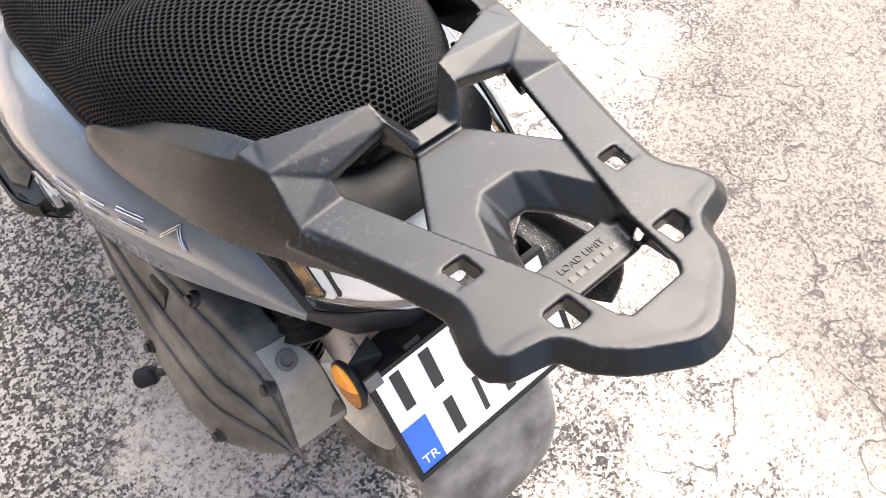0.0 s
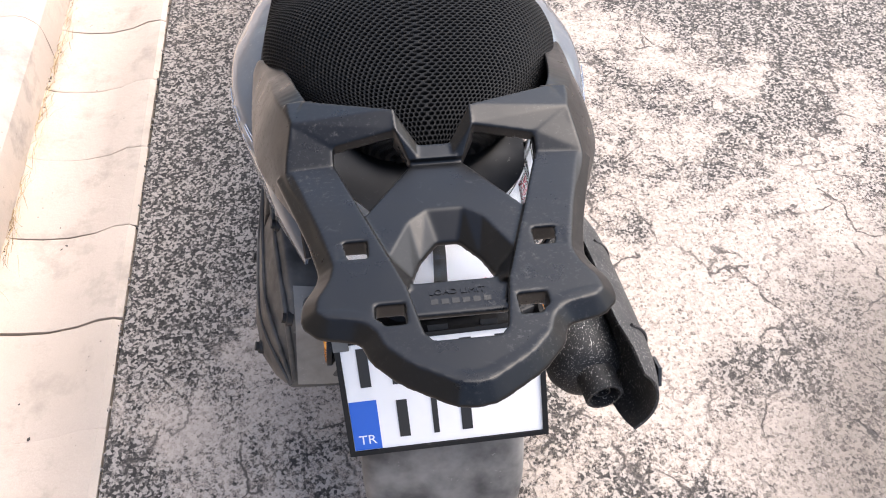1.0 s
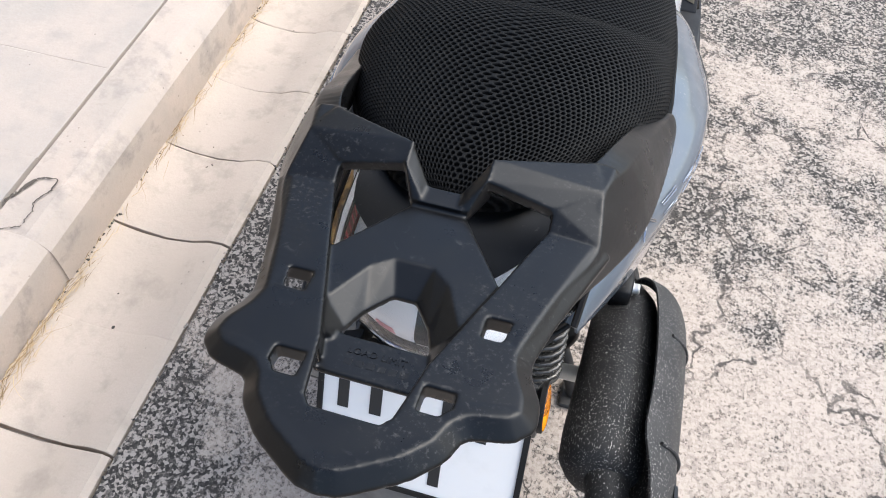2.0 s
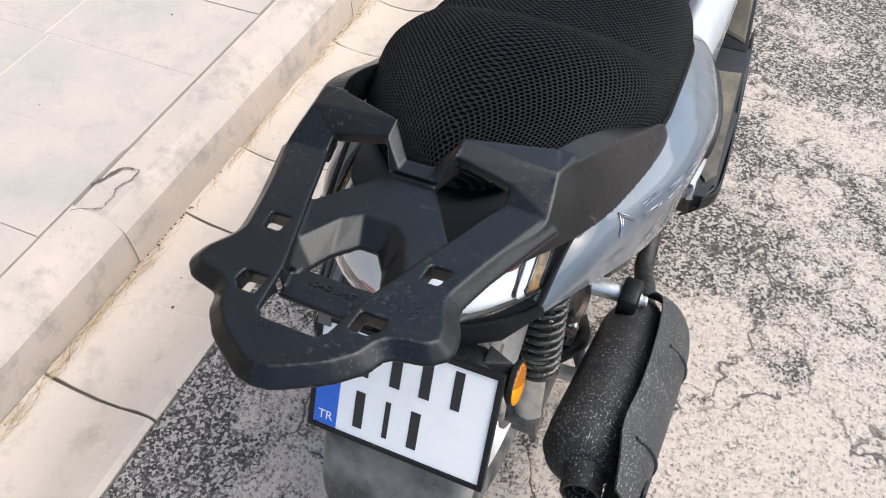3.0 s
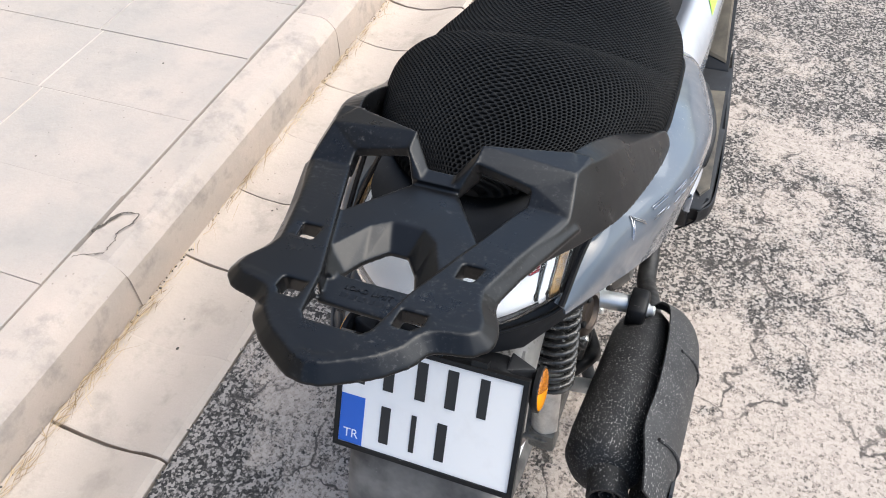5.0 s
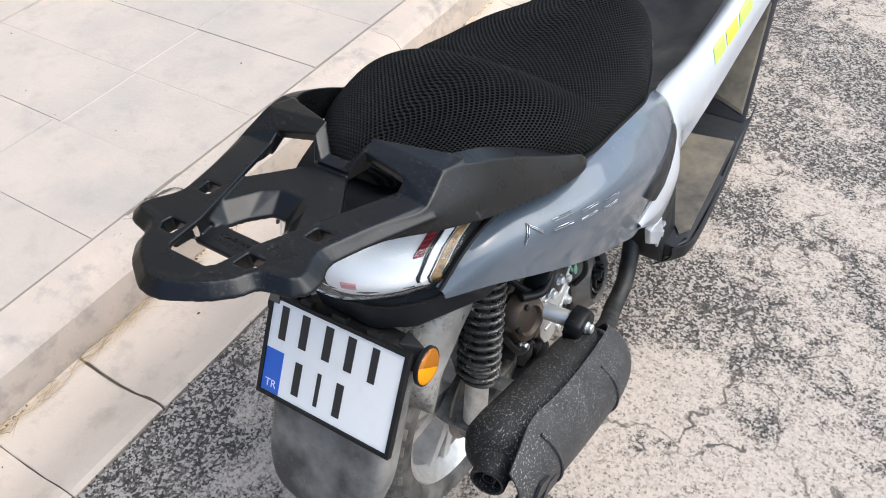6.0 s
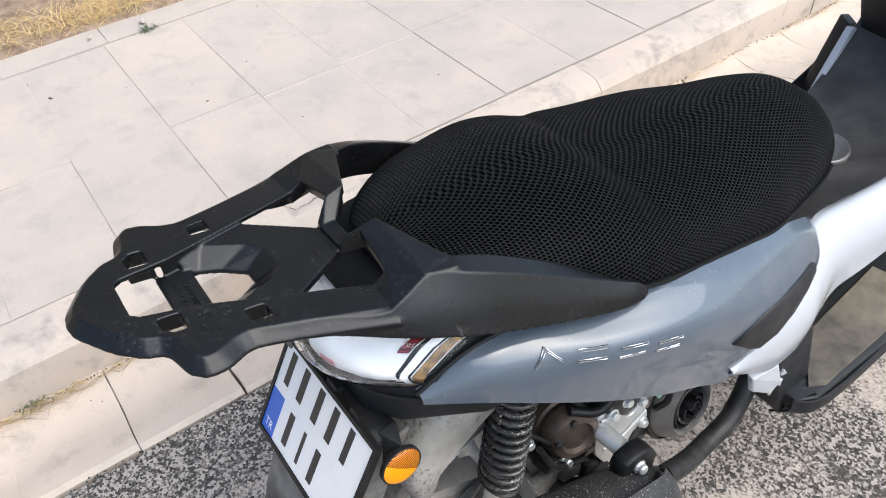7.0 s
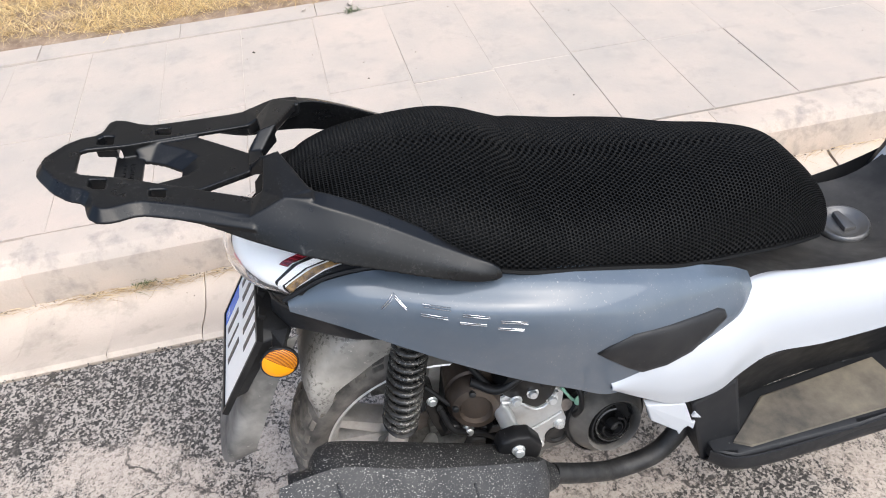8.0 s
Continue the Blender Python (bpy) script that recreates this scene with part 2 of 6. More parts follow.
GUTTER = stone("gutter_concrete", (0.57, 0.475, 0.388), (0.46, 0.386, 0.314), (0.33, 0.276, 0.222), 3.0, 0.6, 0.8)
KERB = stone("kerb_concrete", (0.55, 0.452, 0.375), (0.41, 0.36, 0.312), (0.23, 0.207, 0.185), 4.0, 0.6, 0.7)
SLAB = stone("slab_concrete", (0.505, 0.422, 0.358), (0.38, 0.347, 0.31), (0.31, 0.285, 0.255), 2.6, 0.7, 0.6)
JOINT = Mat("joint_dirt", (0.3, 0.26, 0.22), 0.95)
JOINT.colour(JOINT.mix(JOINT.grey(JOINT.noise(5, 4), 0.34, 0.56), (0.10, 0.085, 0.07), (0.26, 0.222, 0.19)))
PALEJOINT = Mat("pale_joint_sand", (0.4, 0.35, 0.3), 0.95)
PALEJOINT.colour(PALEJOINT.mix(PALEJOINT.grey(PALEJOINT.noise(2.6, 5, 0.6), 0.33, 0.53), (0.17, 0.145, 0.12), (0.52, 0.45, 0.385)))
CLOD = Mat("dark_dirt", (0.07, 0.06, 0.05), 0.95)
CLOD.colour(CLOD.mix(CLOD.noise(60, 4), (0.04, 0.034, 0.028), (0.11, 0.095, 0.08)))
STRAW = Mat("dry_straw", (0.62, 0.47, 0.26), 0.7)
si = STRAW.t.nodes.new("ShaderNodeNewGeometry").outputs["Random Per Island"]
STRAW.colour(STRAW.ramp(si, (0.0, (0.28, 0.175, 0.07)), (0.5, (0.62, 0.43, 0.18)), (1.0, (0.78, 0.61, 0.33))))
OLDSTRAW = Mat("old_straw", (0.4, 0.3, 0.17), 0.8)
so = OLDSTRAW.t.nodes.new("ShaderNodeNewGeometry").outputs["Random Per Island"]
OLDSTRAW.colour(OLDSTRAW.ramp(so, (0.0, (0.14, 0.09, 0.045)), (0.5, (0.40, 0.28, 0.14)), (1.0, (0.66, 0.52, 0.32))))
WEED = Mat("weed_leaf", (0.09, 0.11, 0.05), 0.7)
SOIL = Mat("dry_soil", (0.33, 0.25, 0.18), 0.95)
SOIL.colour(SOIL.mix(SOIL.grey(SOIL.noise(14, 7, 0.65), 0.35, 0.7), (0.16, 0.105, 0.07), (0.36, 0.27, 0.19)))
SOIL.bump(SOIL.noise(70, 6), 0.8, 0.01)

ROAD = Mat("worn_asphalt", (0.2, 0.18, 0.17), 0.9)
w1 = ROAD.noise(2.1, 9, 0.68, None, 0.3)
w2 = ROAD.noise(9.0, 8, 0.72)
band = ROAD.node("ShaderNodeSeparateXYZ")
ROAD.link(ROAD.c, band.inputs[0])
edge = ROAD.math("MULTIPLY", ROAD.grey(ROAD.math("ADD", band.outputs[0], 0.9), 0.34, 0.78, 1.0, 0.0), 0.10)
tone = ROAD.math("ADD", ROAD.math("MULTIPLY", w1, 0.62), ROAD.math("MULTIPLY", w2, 0.38))
tone = ROAD.math("SUBTRACT", tone, edge)


def patch(x, y, radius, amount):
    """A worn or fresh area of the road surface, as an addition to its wear."""
    d = ROAD.t.nodes.new("ShaderNodeVectorMath")
    d.operation = "DISTANCE"
    ROAD.link(ROAD.c, d.inputs[0])
    d.inputs[1].default_value = (x, y, 0)
    return ROAD.grey(ROAD.math("DIVIDE", d.outputs["Value"], radius), 0.3, 1.0, amount, 0.0)


for x, y, radius, amount in ((0.48, 0.66, 0.36, 0.10), (0.70, 0.62, 0.26, 0.05), (0.36, 0.80, 0.16, 0.05), (0.47, 1.30, 0.16, 0.06), (0.39, 1.66, 0.2, 0.06), (0.64, 0.90, 0.14, 0.03), (-0.38, 0.53, 0.36, 0.07), (-0.25, -0.35, 0.26, 0.05)):
    tone = ROAD.math("ADD", tone, patch(x, y, radius, amount))
for x, y, radius, amount in ((0.52, 1.08, 0.26, 0.06), (0.22, 1.16, 0.22, 0.06), (0.76, 0.98, 0.2, 0.04), (0.64, 1.37, 0.2, 0.05), (0.30, 1.48, 0.16, 0.06), (0.62, 0.56, 0.06, 0.09), (0.37, 0.65, 0.07, 0.08), (0.58, 0.81, 0.07, 0.09), (-0.45, 1.05, 0.36, 0.05), (-0.56, 1.35, 0.3, 0.04), (-0.5, 0.08, 0.22, 0.03), (1.3, 1.7, 0.9, 0.05), (0.8, 2.3, 1.0, 0.06)):
    tone = ROAD.math("SUBTRACT", tone, patch(x, y, radius, amount))
worn = ROAD.grey(ROAD.math("ADD", tone, ROAD.math("MULTIPLY", ROAD.math("ADD", ROAD.math("SUBTRACT", ROAD.noise(170, 5, 0.8), 0.5), ROAD.math("MULTIPLY", ROAD.math("SUBTRACT", ROAD.noise(42, 4, 0.7), 0.5), 0.35)), 0.30)), 0.458, 0.512)
grit = ROAD.math("ADD", ROAD.math("MULTIPLY", ROAD.noise(180, 5, 0.8), 0.75), ROAD.math("MULTIPLY", ROAD.noise(45, 3, 0.6), 0.25))
peb = ROAD.node("ShaderNodeTexVoronoi", Scale=165.0)
ROAD.link(ROAD.c, peb.inputs["Vector"])
pebf = ROAD.node("ShaderNodeSeparateColor")
ROAD.link(peb.outputs["Color"], pebf.inputs[0])
grit = ROAD.math("ADD", ROAD.math("MULTIPLY", grit, 0.72), ROAD.math("MULTIPLY", pebf.outputs[0], 0.28))
dark = ROAD.ramp(grit, (0.39, (0.026, 0.023, 0.020)), (0.49, (0.085, 0.075, 0.066)), (0.58, (0.36, 0.316, 0.276)))
lite = ROAD.ramp(grit, (0.34, (0.15, 0.126, 0.105)), (0.40, (0.335, 0.281, 0.235)), (0.58, (0.46, 0.39, 0.33)))
wv = ROAD.node("ShaderNodeTexNoise", Scale=8.0, Detail=6.0)
ROAD.link(ROAD.c, wv.inputs["Vector"])
vm = ROAD.t.nodes.new("ShaderNodeMix")
vm.data_type = "VECTOR"
vm.inputs[0].default_value = 0.2
ROAD.link(ROAD.c, vm.inputs[4])
ROAD.link(wv.outputs["Color"], vm.inputs[5])
crack = ROAD.grey(ROAD.voronoi(4.2, "DISTANCE_TO_EDGE", vm.outputs[1]), 0.006, 0.02, 1.0, 0.0)
crack = ROAD.math("MULTIPLY", ROAD.math("MULTIPLY", crack, ROAD.grey(ROAD.noise(3.0, 3), 0.38, 0.52)), ROAD.grey(ROAD.noise(23, 3), 0.36, 0.5))
base = ROAD.mix(worn, dark, lite)
# the middle of the road is painted darker to offset the brighter early exposure
sand_or_dimming = patch(1.5, -0.1, 1.12, 0.8)
sand_or_dimming = ROAD.grey(ROAD.math("ADD", sand_or_dimming, ROAD.math("MULTIPLY", ROAD.math("SUBTRACT", ROAD.noise(3.5, 6, 0.65), 0.5), 0.5)), 0.10, 0.42, 0.0, 0.8)
base = ROAD.mix(sand_or_dimming, base, ROAD.ramp(grit, (0.38, (0.06, 0.05, 0.0415)), (0.46, (0.115, 0.096, 0.079)), (0.58, (0.155, 0.129, 0.106))))
base = ROAD.mix(ROAD.math("MULTIPLY", crack, 0.9), base, (0.05, 0.043, 0.037))
ROAD.colour(base)
hh = ROAD.math("ADD", ROAD.math("MULTIPLY", grit, 1.3), ROAD.math("MULTIPLY", crack, -1.2))
ROAD.bump(hh, 0.7, 0.003)


# ---- building helpers ----
def part(name, bm, material, parent=None, label="", smooth=None, flare=True):
    """Links a bmesh as one mesh object, as a part of its parent. smooth: edge angle in degrees below which the shading is smooth."""
    me = bpy.data.meshes.new(name)
    bmesh.ops.recalc_face_normals(bm, faces=bm.faces)
    if smooth is not None:
        for f in bm.faces:
            f.smooth = True
        for e in bm.edges:
            if len(e.link_faces) == 2 and e.calc_face_angle(0) > radians(smooth):
                e.smooth = False
    bm.to_mesh(me)
    bm.free()
    return put(name, me, material, parent, label, flare)


def trued(x, y, z):
    """The scooter's sections, drawn on an even half width, widened to the body's true flare towards its foot."""
    return x * (1.045 + 0.36 * (0.98 - z)), y + 0.012 * (y - 0.084) + 0.17 * max(0.0, y - 0.8), z


def put(name, me, material, parent=None, label="", flare=True):
    if parent is not None and flare:
        for v in me.vertices:
            v.co = trued(*v.co)
    if material is not None:
        me.materials.append(material.m)
    ob = new(name, me)
    if parent is not None:
        ob.parent = parent
        ob.matrix_parent_inverse = parent.matrix_world.inverted()
    if label:
        tagged(ob, label)
    return ob


def hull(points, bm=None):
    """The convex solid round some points."""
    bm = bm or bmesh.new()
    vs = [bm.verts.new(p) for p in points]
    r = bmesh.ops.convex_hull(bm, input=vs)
    bad = [g for g in r["geom_interior"] + r["geom_unused"] if isinstance(g, bmesh.types.BMVert) and g.is_valid]
    bmesh.ops.delete(bm, geom=list(set(bad)), context="VERTS")
    return bm


def bevelled(bm, width=0.003, segments=2, angle=25):
    edges = [e for e in bm.edges if len(e.link_faces) == 2 and e.calc_face_angle(0) > radians(angle)]
    bmesh.ops.bevel(bm, geom=edges, offset=width, segments=segments, profile=0.6, affect="EDGES", clamp_overlap=True)
    return bm


def block(x0, x1, y0, y1, z0, z1, bm=None):
    return hull([(x, y, z) for x in (x0, x1) for y in (y0, y1) for z in (z0, z1)], bm)


def rod(a, b, r0, r1=None, seg=16, bm=None, caps=True):
    """A round bar from a to b."""
    bm = bm or bmesh.new()
    a, b = Vector(a), Vector(b)
    m = (b - a).to_track_quat("Z", "Y").to_matrix()
    rings = [[bm.verts.new(p + m @ Vector((r * math.cos(k * math.tau / seg), r * math.sin(k * math.tau / seg), 0))) for k in range(seg)] for p, r in ((a, r0), (b, r0 if r1 is None else r1))]
    for k in range(seg):
        bm.faces.new((rings[0][k], rings[0][(k + 1) % seg], rings[1][(k + 1) % seg], rings[1][k]))
    if caps:
        bm.faces.new(rings[0][::-1])
        bm.faces.new(rings[1])
    return bm


def lathe(a, axis, profile, seg=32, bm=None, start=0.0, sweep=math.tau):
    """Turns a profile of (distance along the axis, radius) round an axis through a."""
    bm = bm or bmesh.new()
    a, q = Vector(a), Vector(axis).to_track_quat("Z", "Y").to_matrix()
    whole = sweep > 6.28
    n = seg if whole else seg + 1
    rows = [[bm.verts.new(a + q @ Vector((r * math.cos(start + sweep * k / seg), r * math.sin(start + sweep * k / seg), d))) for k in range(n)] for d, r in profile]
    for p, r in zip(rows, rows[1:]):
        for k in range(seg):
            j = (k + 1) % n
            if p[k] is not p[j]:
                bm.faces.new((p[k], p[j], r[j], r[k]))
    return bm


def spline(points, steps):
    """Points on a smooth curve through the given ones."""
    pts = [Vector(p) for p in points]
    pts = [pts[0] * 2 - pts[1]] + pts + [pts[-1] * 2 - pts[-2]]
    out = []
    for i in range(1, len(pts) - 2):
        a, b, c, d = pts[i - 1 : i + 3]
        for k in range(steps):
            t = k / steps
            out.append(0.5 * ((2 * b) + (c - a) * t + (2 * a - 5 * b + 4 * c - d) * t * t + (3 * b - a - 3 * c + d) * t**3))
    return out + [pts[-2]]


def hose(points, r, seg=8, steps=6, bm=None):
    """A tube along a smooth curve."""
    bm = bm or bmesh.new()
    ps, rings = spline(points, steps), []
    for i, p in enumerate(ps):
        way = (ps[min(i + 1, len(ps) - 1)] - ps[max(i - 1, 0)]).normalized()
        m = way.to_track_quat("Z", "Y").to_matrix()
        rings.append([bm.verts.new(p + m @ Vector((r * math.cos(k * math.tau / seg), r * math.sin(k * math.tau / seg), 0))) for k in range(seg)])
    for a, b in zip(rings, rings[1:]):
        q = min(range(seg), key=lambda s: sum((a[k].co - b[(k + s) % seg].co).length for k in range(seg)))
        for k in range(seg):
            bm.faces.new((a[k], a[(k + 1) % seg], b[(k + 1 + q) % seg], b[(k + q) % seg]))
    bm.faces.new(rings[0][::-1])
    bm.faces.new(rings[-1])
    return bm


def skin(stations, steps_u=4, steps_v=4, thick=0.003, bm=None):
    """A smooth sheet through rows of points, with thickness."""
    bm = bm or bmesh.new()
    rows = [spline(s, steps_u) for s in stations]
    grid = list(zip(*[spline(c, steps_v) for c in zip(*rows)]))
    top = [[bm.verts.new(p) for p in row] for row in grid]
    fs = [bm.faces.new((a[k], a[k + 1], b[k + 1], b[k])) for a, b in zip(top, top[1:]) for k in range(len(a) - 1)]
    if thick:
        bmesh.ops.recalc_face_normals(bm, faces=fs)
        bmesh.ops.solidify(bm, geom=fs, thickness=thick)
    return bm


def widened(loop, by):
    out = []
    area = sum(a[0] * b[1] - b[0] * a[1] for a, b in zip(loop, loop[1:] + loop[:1]))
    sign = 1 if area > 0 else -1
    for i, p in enumerate(loop):
        p0, p1 = Vector(loop[i - 1]), Vector(loop[(i + 1) % len(loop)])
        d0, d1 = (Vector(p) - p0).normalized(), (p1 - Vector(p)).normalized()
        n0, n1 = Vector((d0.y, -d0.x)) * sign, Vector((d1.y, -d1.x)) * sign
        n = (n0 + n1).normalized()
        out.append(tuple(Vector(p) + n * by / max(0.5, n.dot(n0))))
    return out


def slab(outline, holes, top, thick, flare=0.0, bm=None):
    """A plate of any outline with holes; top(x, y) is the height of its upper face, flare widens its foot."""
    bm = bm or bmesh.new()

    levels = []
    for low in (0, 1):
        loops = []
        for i, loop in enumerate([outline] + holes):
            q = widened(loop, flare) if low and flare and i == 0 else loop
            loops.append([bm.verts.new((x, y, top(*loop[k]) - (thick if low else 0))) for k, (x, y) in enumerate(q)])
        edges = [bm.edges.new((l[k], l[(k + 1) % len(l)])) for l in loops for k in range(len(l))]
        bmesh.ops.triangle_fill(bm, use_beauty=True, use_dissolve=False, edges=edges)
        levels.append(loops)
    for a, b in zip(*levels):
        for k in range(len(a)):
            j = (k + 1) % len(a)
            bm.faces.new((a[k], a[j], b[j], b[k]))
    return bm


def mirrored(points):
    return [(-p[0], *p[1:]) for p in points]


def moulded(bm, voxel, rounds=2):
    """Welds overlapping solids into one moulding with softened edges."""
    bmesh.ops.recalc_face_normals(bm, faces=bm.faces)
    me = bpy.data.meshes.new("solids")
    bm.to_mesh(me)
    bm.free()
    ob = new("solids", me)
    r = ob.modifiers.new("weld", "REMESH")
    r.mode, r.voxel_size, r.use_smooth_shade = "VOXEL", voxel, True
    s = ob.modifiers.new("soft", "SMOOTH")
    s.factor, s.iterations = 0.5, rounds
    out = bpy.data.meshes.new_from_object(ob.evaluated_get(bpy.context.evaluated_depsgraph_get()))
    bpy.data.objects.remove(ob)
    return out


def writing(body, size, m, material, name, parent, depth=0.0004, label="", flare=True):
    cu = bpy.data.curves.new(name, "FONT")
    cu.body, cu.size, cu.extrude, cu.align_x, cu.align_y = body, size, depth, "CENTER", "CENTER"
    ob = new(name, cu)
    ob.matrix_world = m
    bpy.context.view_layer.update()
    me = bpy.data.meshes.new_from_object(ob.evaluated_get(bpy.context.evaluated_depsgraph_get()))
    me.transform(m)
    bpy.data.objects.remove(ob)
    return put(name, me, material, parent, label, flare)


# ---- ground, gutter, kerb and pavement ----
def ground_sheet():
    bm = bmesh.new()
    xs = [-400, -40, -0.6505, -0.643, 0.2, 1.5, 6, 40, 400]
    ys = [-400, -40, -4, 0, 2, 6, 40, 400]
    grid = [[bm.verts.new((x, y, 0.0 if x > -0.648 else -0.25)) for x in xs] for y in ys]
    for a, b in zip(grid, grid[1:]):
        for k in range(len(xs) - 1):
            bm.faces.new((a[k], a[k + 1], b[k + 1], b[k]))
    return tagged(part("ground", bm, ROAD), "worn cracked asphalt road bleached in pale patches", "road", kind="structure")


ground = ground_sheet()

Y_FROM, Y_TO = -7.0, 10.0
GUT_IN, GUT_OUT, KERB_FRONT, KERB_BACK, PAVE_END = -0.652, -0.958, -0.958, -1.10, -2.39
KERB_TOP = 0.15


def run(profile, length, wobble, seed):
    """One cast piece of a kerb or gutter: its cross-section, drawn out along y with slightly uneven ends."""
    rnd = random.Random(seed)
    bm = bmesh.new()
    rings = []
    for k, y in enumerate((0, 0.004, length - 0.004, length)):
        s = 0.001 if k in (0, 3) else 0.0
        rings.append([bm.verts.new((x + rnd.uniform(-wobble, wobble), y + rnd.uniform(-wobble, wobble), z - (s if z > -0.05 else 0) + rnd.uniform(-wobble, wobble) * 0.4)) for x, z in profile])
    for a, b in zip(rings, rings[1:]):
        for k in range(len(profile)):
            j = (k + 1) % len(profile)
            bm.faces.new((a[k], a[j], b[j], b[k]))
    bm.faces.new(rings[0][::-1])
    bm.faces.new(rings[-1])
    me = bpy.data.meshes.new("piece")
    bmesh.ops.recalc_face_normals(bm, faces=bm.faces)
    for f in bm.faces:
        f.smooth = True
    for e in bm.edges:
        if len(e.link_faces) == 2 and e.calc_face_angle(0) > radians(17):
            e.smooth = False
    bm.to_mesh(me)
    bm.free()
    return me


def pieces(name, base, meshes, places):
    for i, (x, y, z, rz) in enumerate(places):
        ob = new(name, meshes[i % len(meshes)])
        ob.parent = base
        ob.matrix_basis = pose(x, y, z, 0, 0, rz)


bed = bmesh.new()
block(-6.0, GUT_IN + 0.012, -7.0, 10.0, -0.2, -0.045, bed)
tagged(part("pavement_bed", bed, JOINT), "packed dirt showing in the joints of the paving", "dirt", kind="structure")

# gutter: shallow channel blocks with a low lip at the road side
gutter = tagged(part("gutter", block(GUT_OUT, GUT_IN - 0.01, Y_FROM, Y_TO, -0.1, -0.04), JOINT), "row of pale concrete gutter blocks along the kerb", "gutter", kind="structure")
gut_profile = [(GUT_IN, -0.06), (GUT_IN + 0.002, 0.004), (GUT_IN - 0.012, 0.012), (GUT_IN - 0.05, 0.008), (GUT_IN - 0.10, -0.012), (GUT_IN - 0.165, -0.024), (GUT_IN - 0.23, -0.022), (GUT_IN - 0.28, -0.012), (GUT_OUT, -0.002), (GUT_OUT, -0.06)]
STEP = 0.2645
gut_meshes = [run(gut_profile, STEP - 0.0028, 0.0012, s) for s in range(6)]
for me in gut_meshes:
    me.materials.append(GUTTER.m)
pieces("gutter_block", gutter, gut_meshes, [(random.uniform(-0.003, 0.003), 0.1475 + STEP * k, random.uniform(-0.002, 0.002), random.uniform(-0.3, 0.3)) for k in range(-27, 37)])

# kerb: blocks with a steep face and a worn top edge
kerb = tagged(part("kerb", block(KERB_BACK + 0.012, KERB_FRONT - 0.075, Y_FROM, Y_TO, -0.1, 0.125), JOINT), "pale concrete kerb with chipped and cracked edges", "kerb", kind="structure")
kerb_profile = [(KERB_FRONT, -0.06), (KERB_FRONT + 0.001, 0.0), (KERB_FRONT + 0.003, 0.040), (KERB_FRONT + 0.004, 0.095), (KERB_FRONT + 0.001, 0.112), (KERB_FRONT - 0.010, 0.128), (KERB_FRONT - 0.026, 0.142), (KERB_FRONT - 0.046, 0.149), (KERB_BACK + 0.006, KERB_TOP + 0.002), (KERB_BACK + 0.002, KERB_TOP - 0.004), (KERB_BACK + 0.002, -0.06)]
KSTEP = 1.115
kerb_meshes = [run(kerb_profile, KSTEP - 0.0005, 0.0006, 20 + s) for s in range(4)]
for me in kerb_meshes:
    me.materials.append(KERB.m)
pieces("kerb_block", kerb, kerb_meshes, [(random.uniform(-0.003, 0.003), 0.49 + KSTEP * k, random.uniform(-0.003, 0.002), random.uniform(-0.12, 0.12)) for k in range(-7, 9)])

# hairline cracks round a loosened chunk of the kerb, and the dirt pocket behind it
def crack(points, width, seed, z=KERB_TOP + 0.0028):
    rnd = random.Random(seed)
    way = spline([(x, y, z) for x, y in points], 5)
    verts, faces = [], []
    for i, p in enumerate(way):
        d = (way[min(i + 1, len(way) - 1)] - way[max(i - 1, 0)]).normalized()
        n = Vector((-d.y, d.x, 0)) * width * rnd.uniform(0.35, 1.3)
        j = Vector((rnd.uniform(-1, 1), rnd.uniform(-1, 1), 0)) * 0.002
        verts += [tuple(p + j - n), tuple(p + j + n)]
    faces = [(2 * i, 2 * i + 1, 2 * i + 3, 2 * i + 2) for i in range(len(way) - 1)]
    me = bpy.data.meshes.new("crack")
    me.from_pydata(verts, [], faces)
    me.materials.append(CRACK.m)
    ob = new("crack", me)
    ob.parent = kerb
    return ob


CRACK = Mat("crack_dirt", (0.09, 0.075, 0.06), 0.95)
for n, (pts, w) in enumerate((([(-1.066, 0.633), (-1.043, 0.642), (-1.020, 0.645), (-1.016, 0.624), (-1.018, 0.608), (-1.028, 0.589), (-1.034, 0.570)], 0.0022), ([(-1.034, 0.570), (-1.022, 0.552), (-1.025, 0.534), (-1.021, 0.516)], 0.0014),
                              ([(-1.093, 0.466), (-1.075, 0.484), (-1.058, 0.490), (-1.034, 0.501), (-1.020, 0.509)], 0.0014), ([(-1.097, 0.557), (-1.087, 0.579), (-1.080, 0.596), (-1.066, 0.633)], 0.005))):
    crack(pts, w, 80 + n)

# pavement: two rows of slabs and a back edging
pavement = tagged(part("pavement", block(PAVE_END, KERB_BACK - 0.006, Y_FROM, Y_TO, -0.1, KERB_TOP - 0.003), PALEJOINT), "pavement of large pale concrete slabs with open joints", "pavement", kind="structure")


def slab_mesh(w, l, seed):
    rnd = random.Random(seed)
    bm = block(-w / 2, w / 2, -l / 2, l / 2, -0.05, 0.0)
    for v in bm.verts:
        v.co.x += rnd.uniform(-0.0008, 0.0008)
        v.co.y += rnd.uniform(-0.0008, 0.0008)
    bevelled(bm, 0.001, 1, 60)
    bmesh.ops.recalc_face_normals(bm, faces=bm.faces)
    me = bpy.data.meshes.new("slab")
    bm.to_mesh(me)
    bm.free()
    me.materials.append(SLAB.m)
    return me


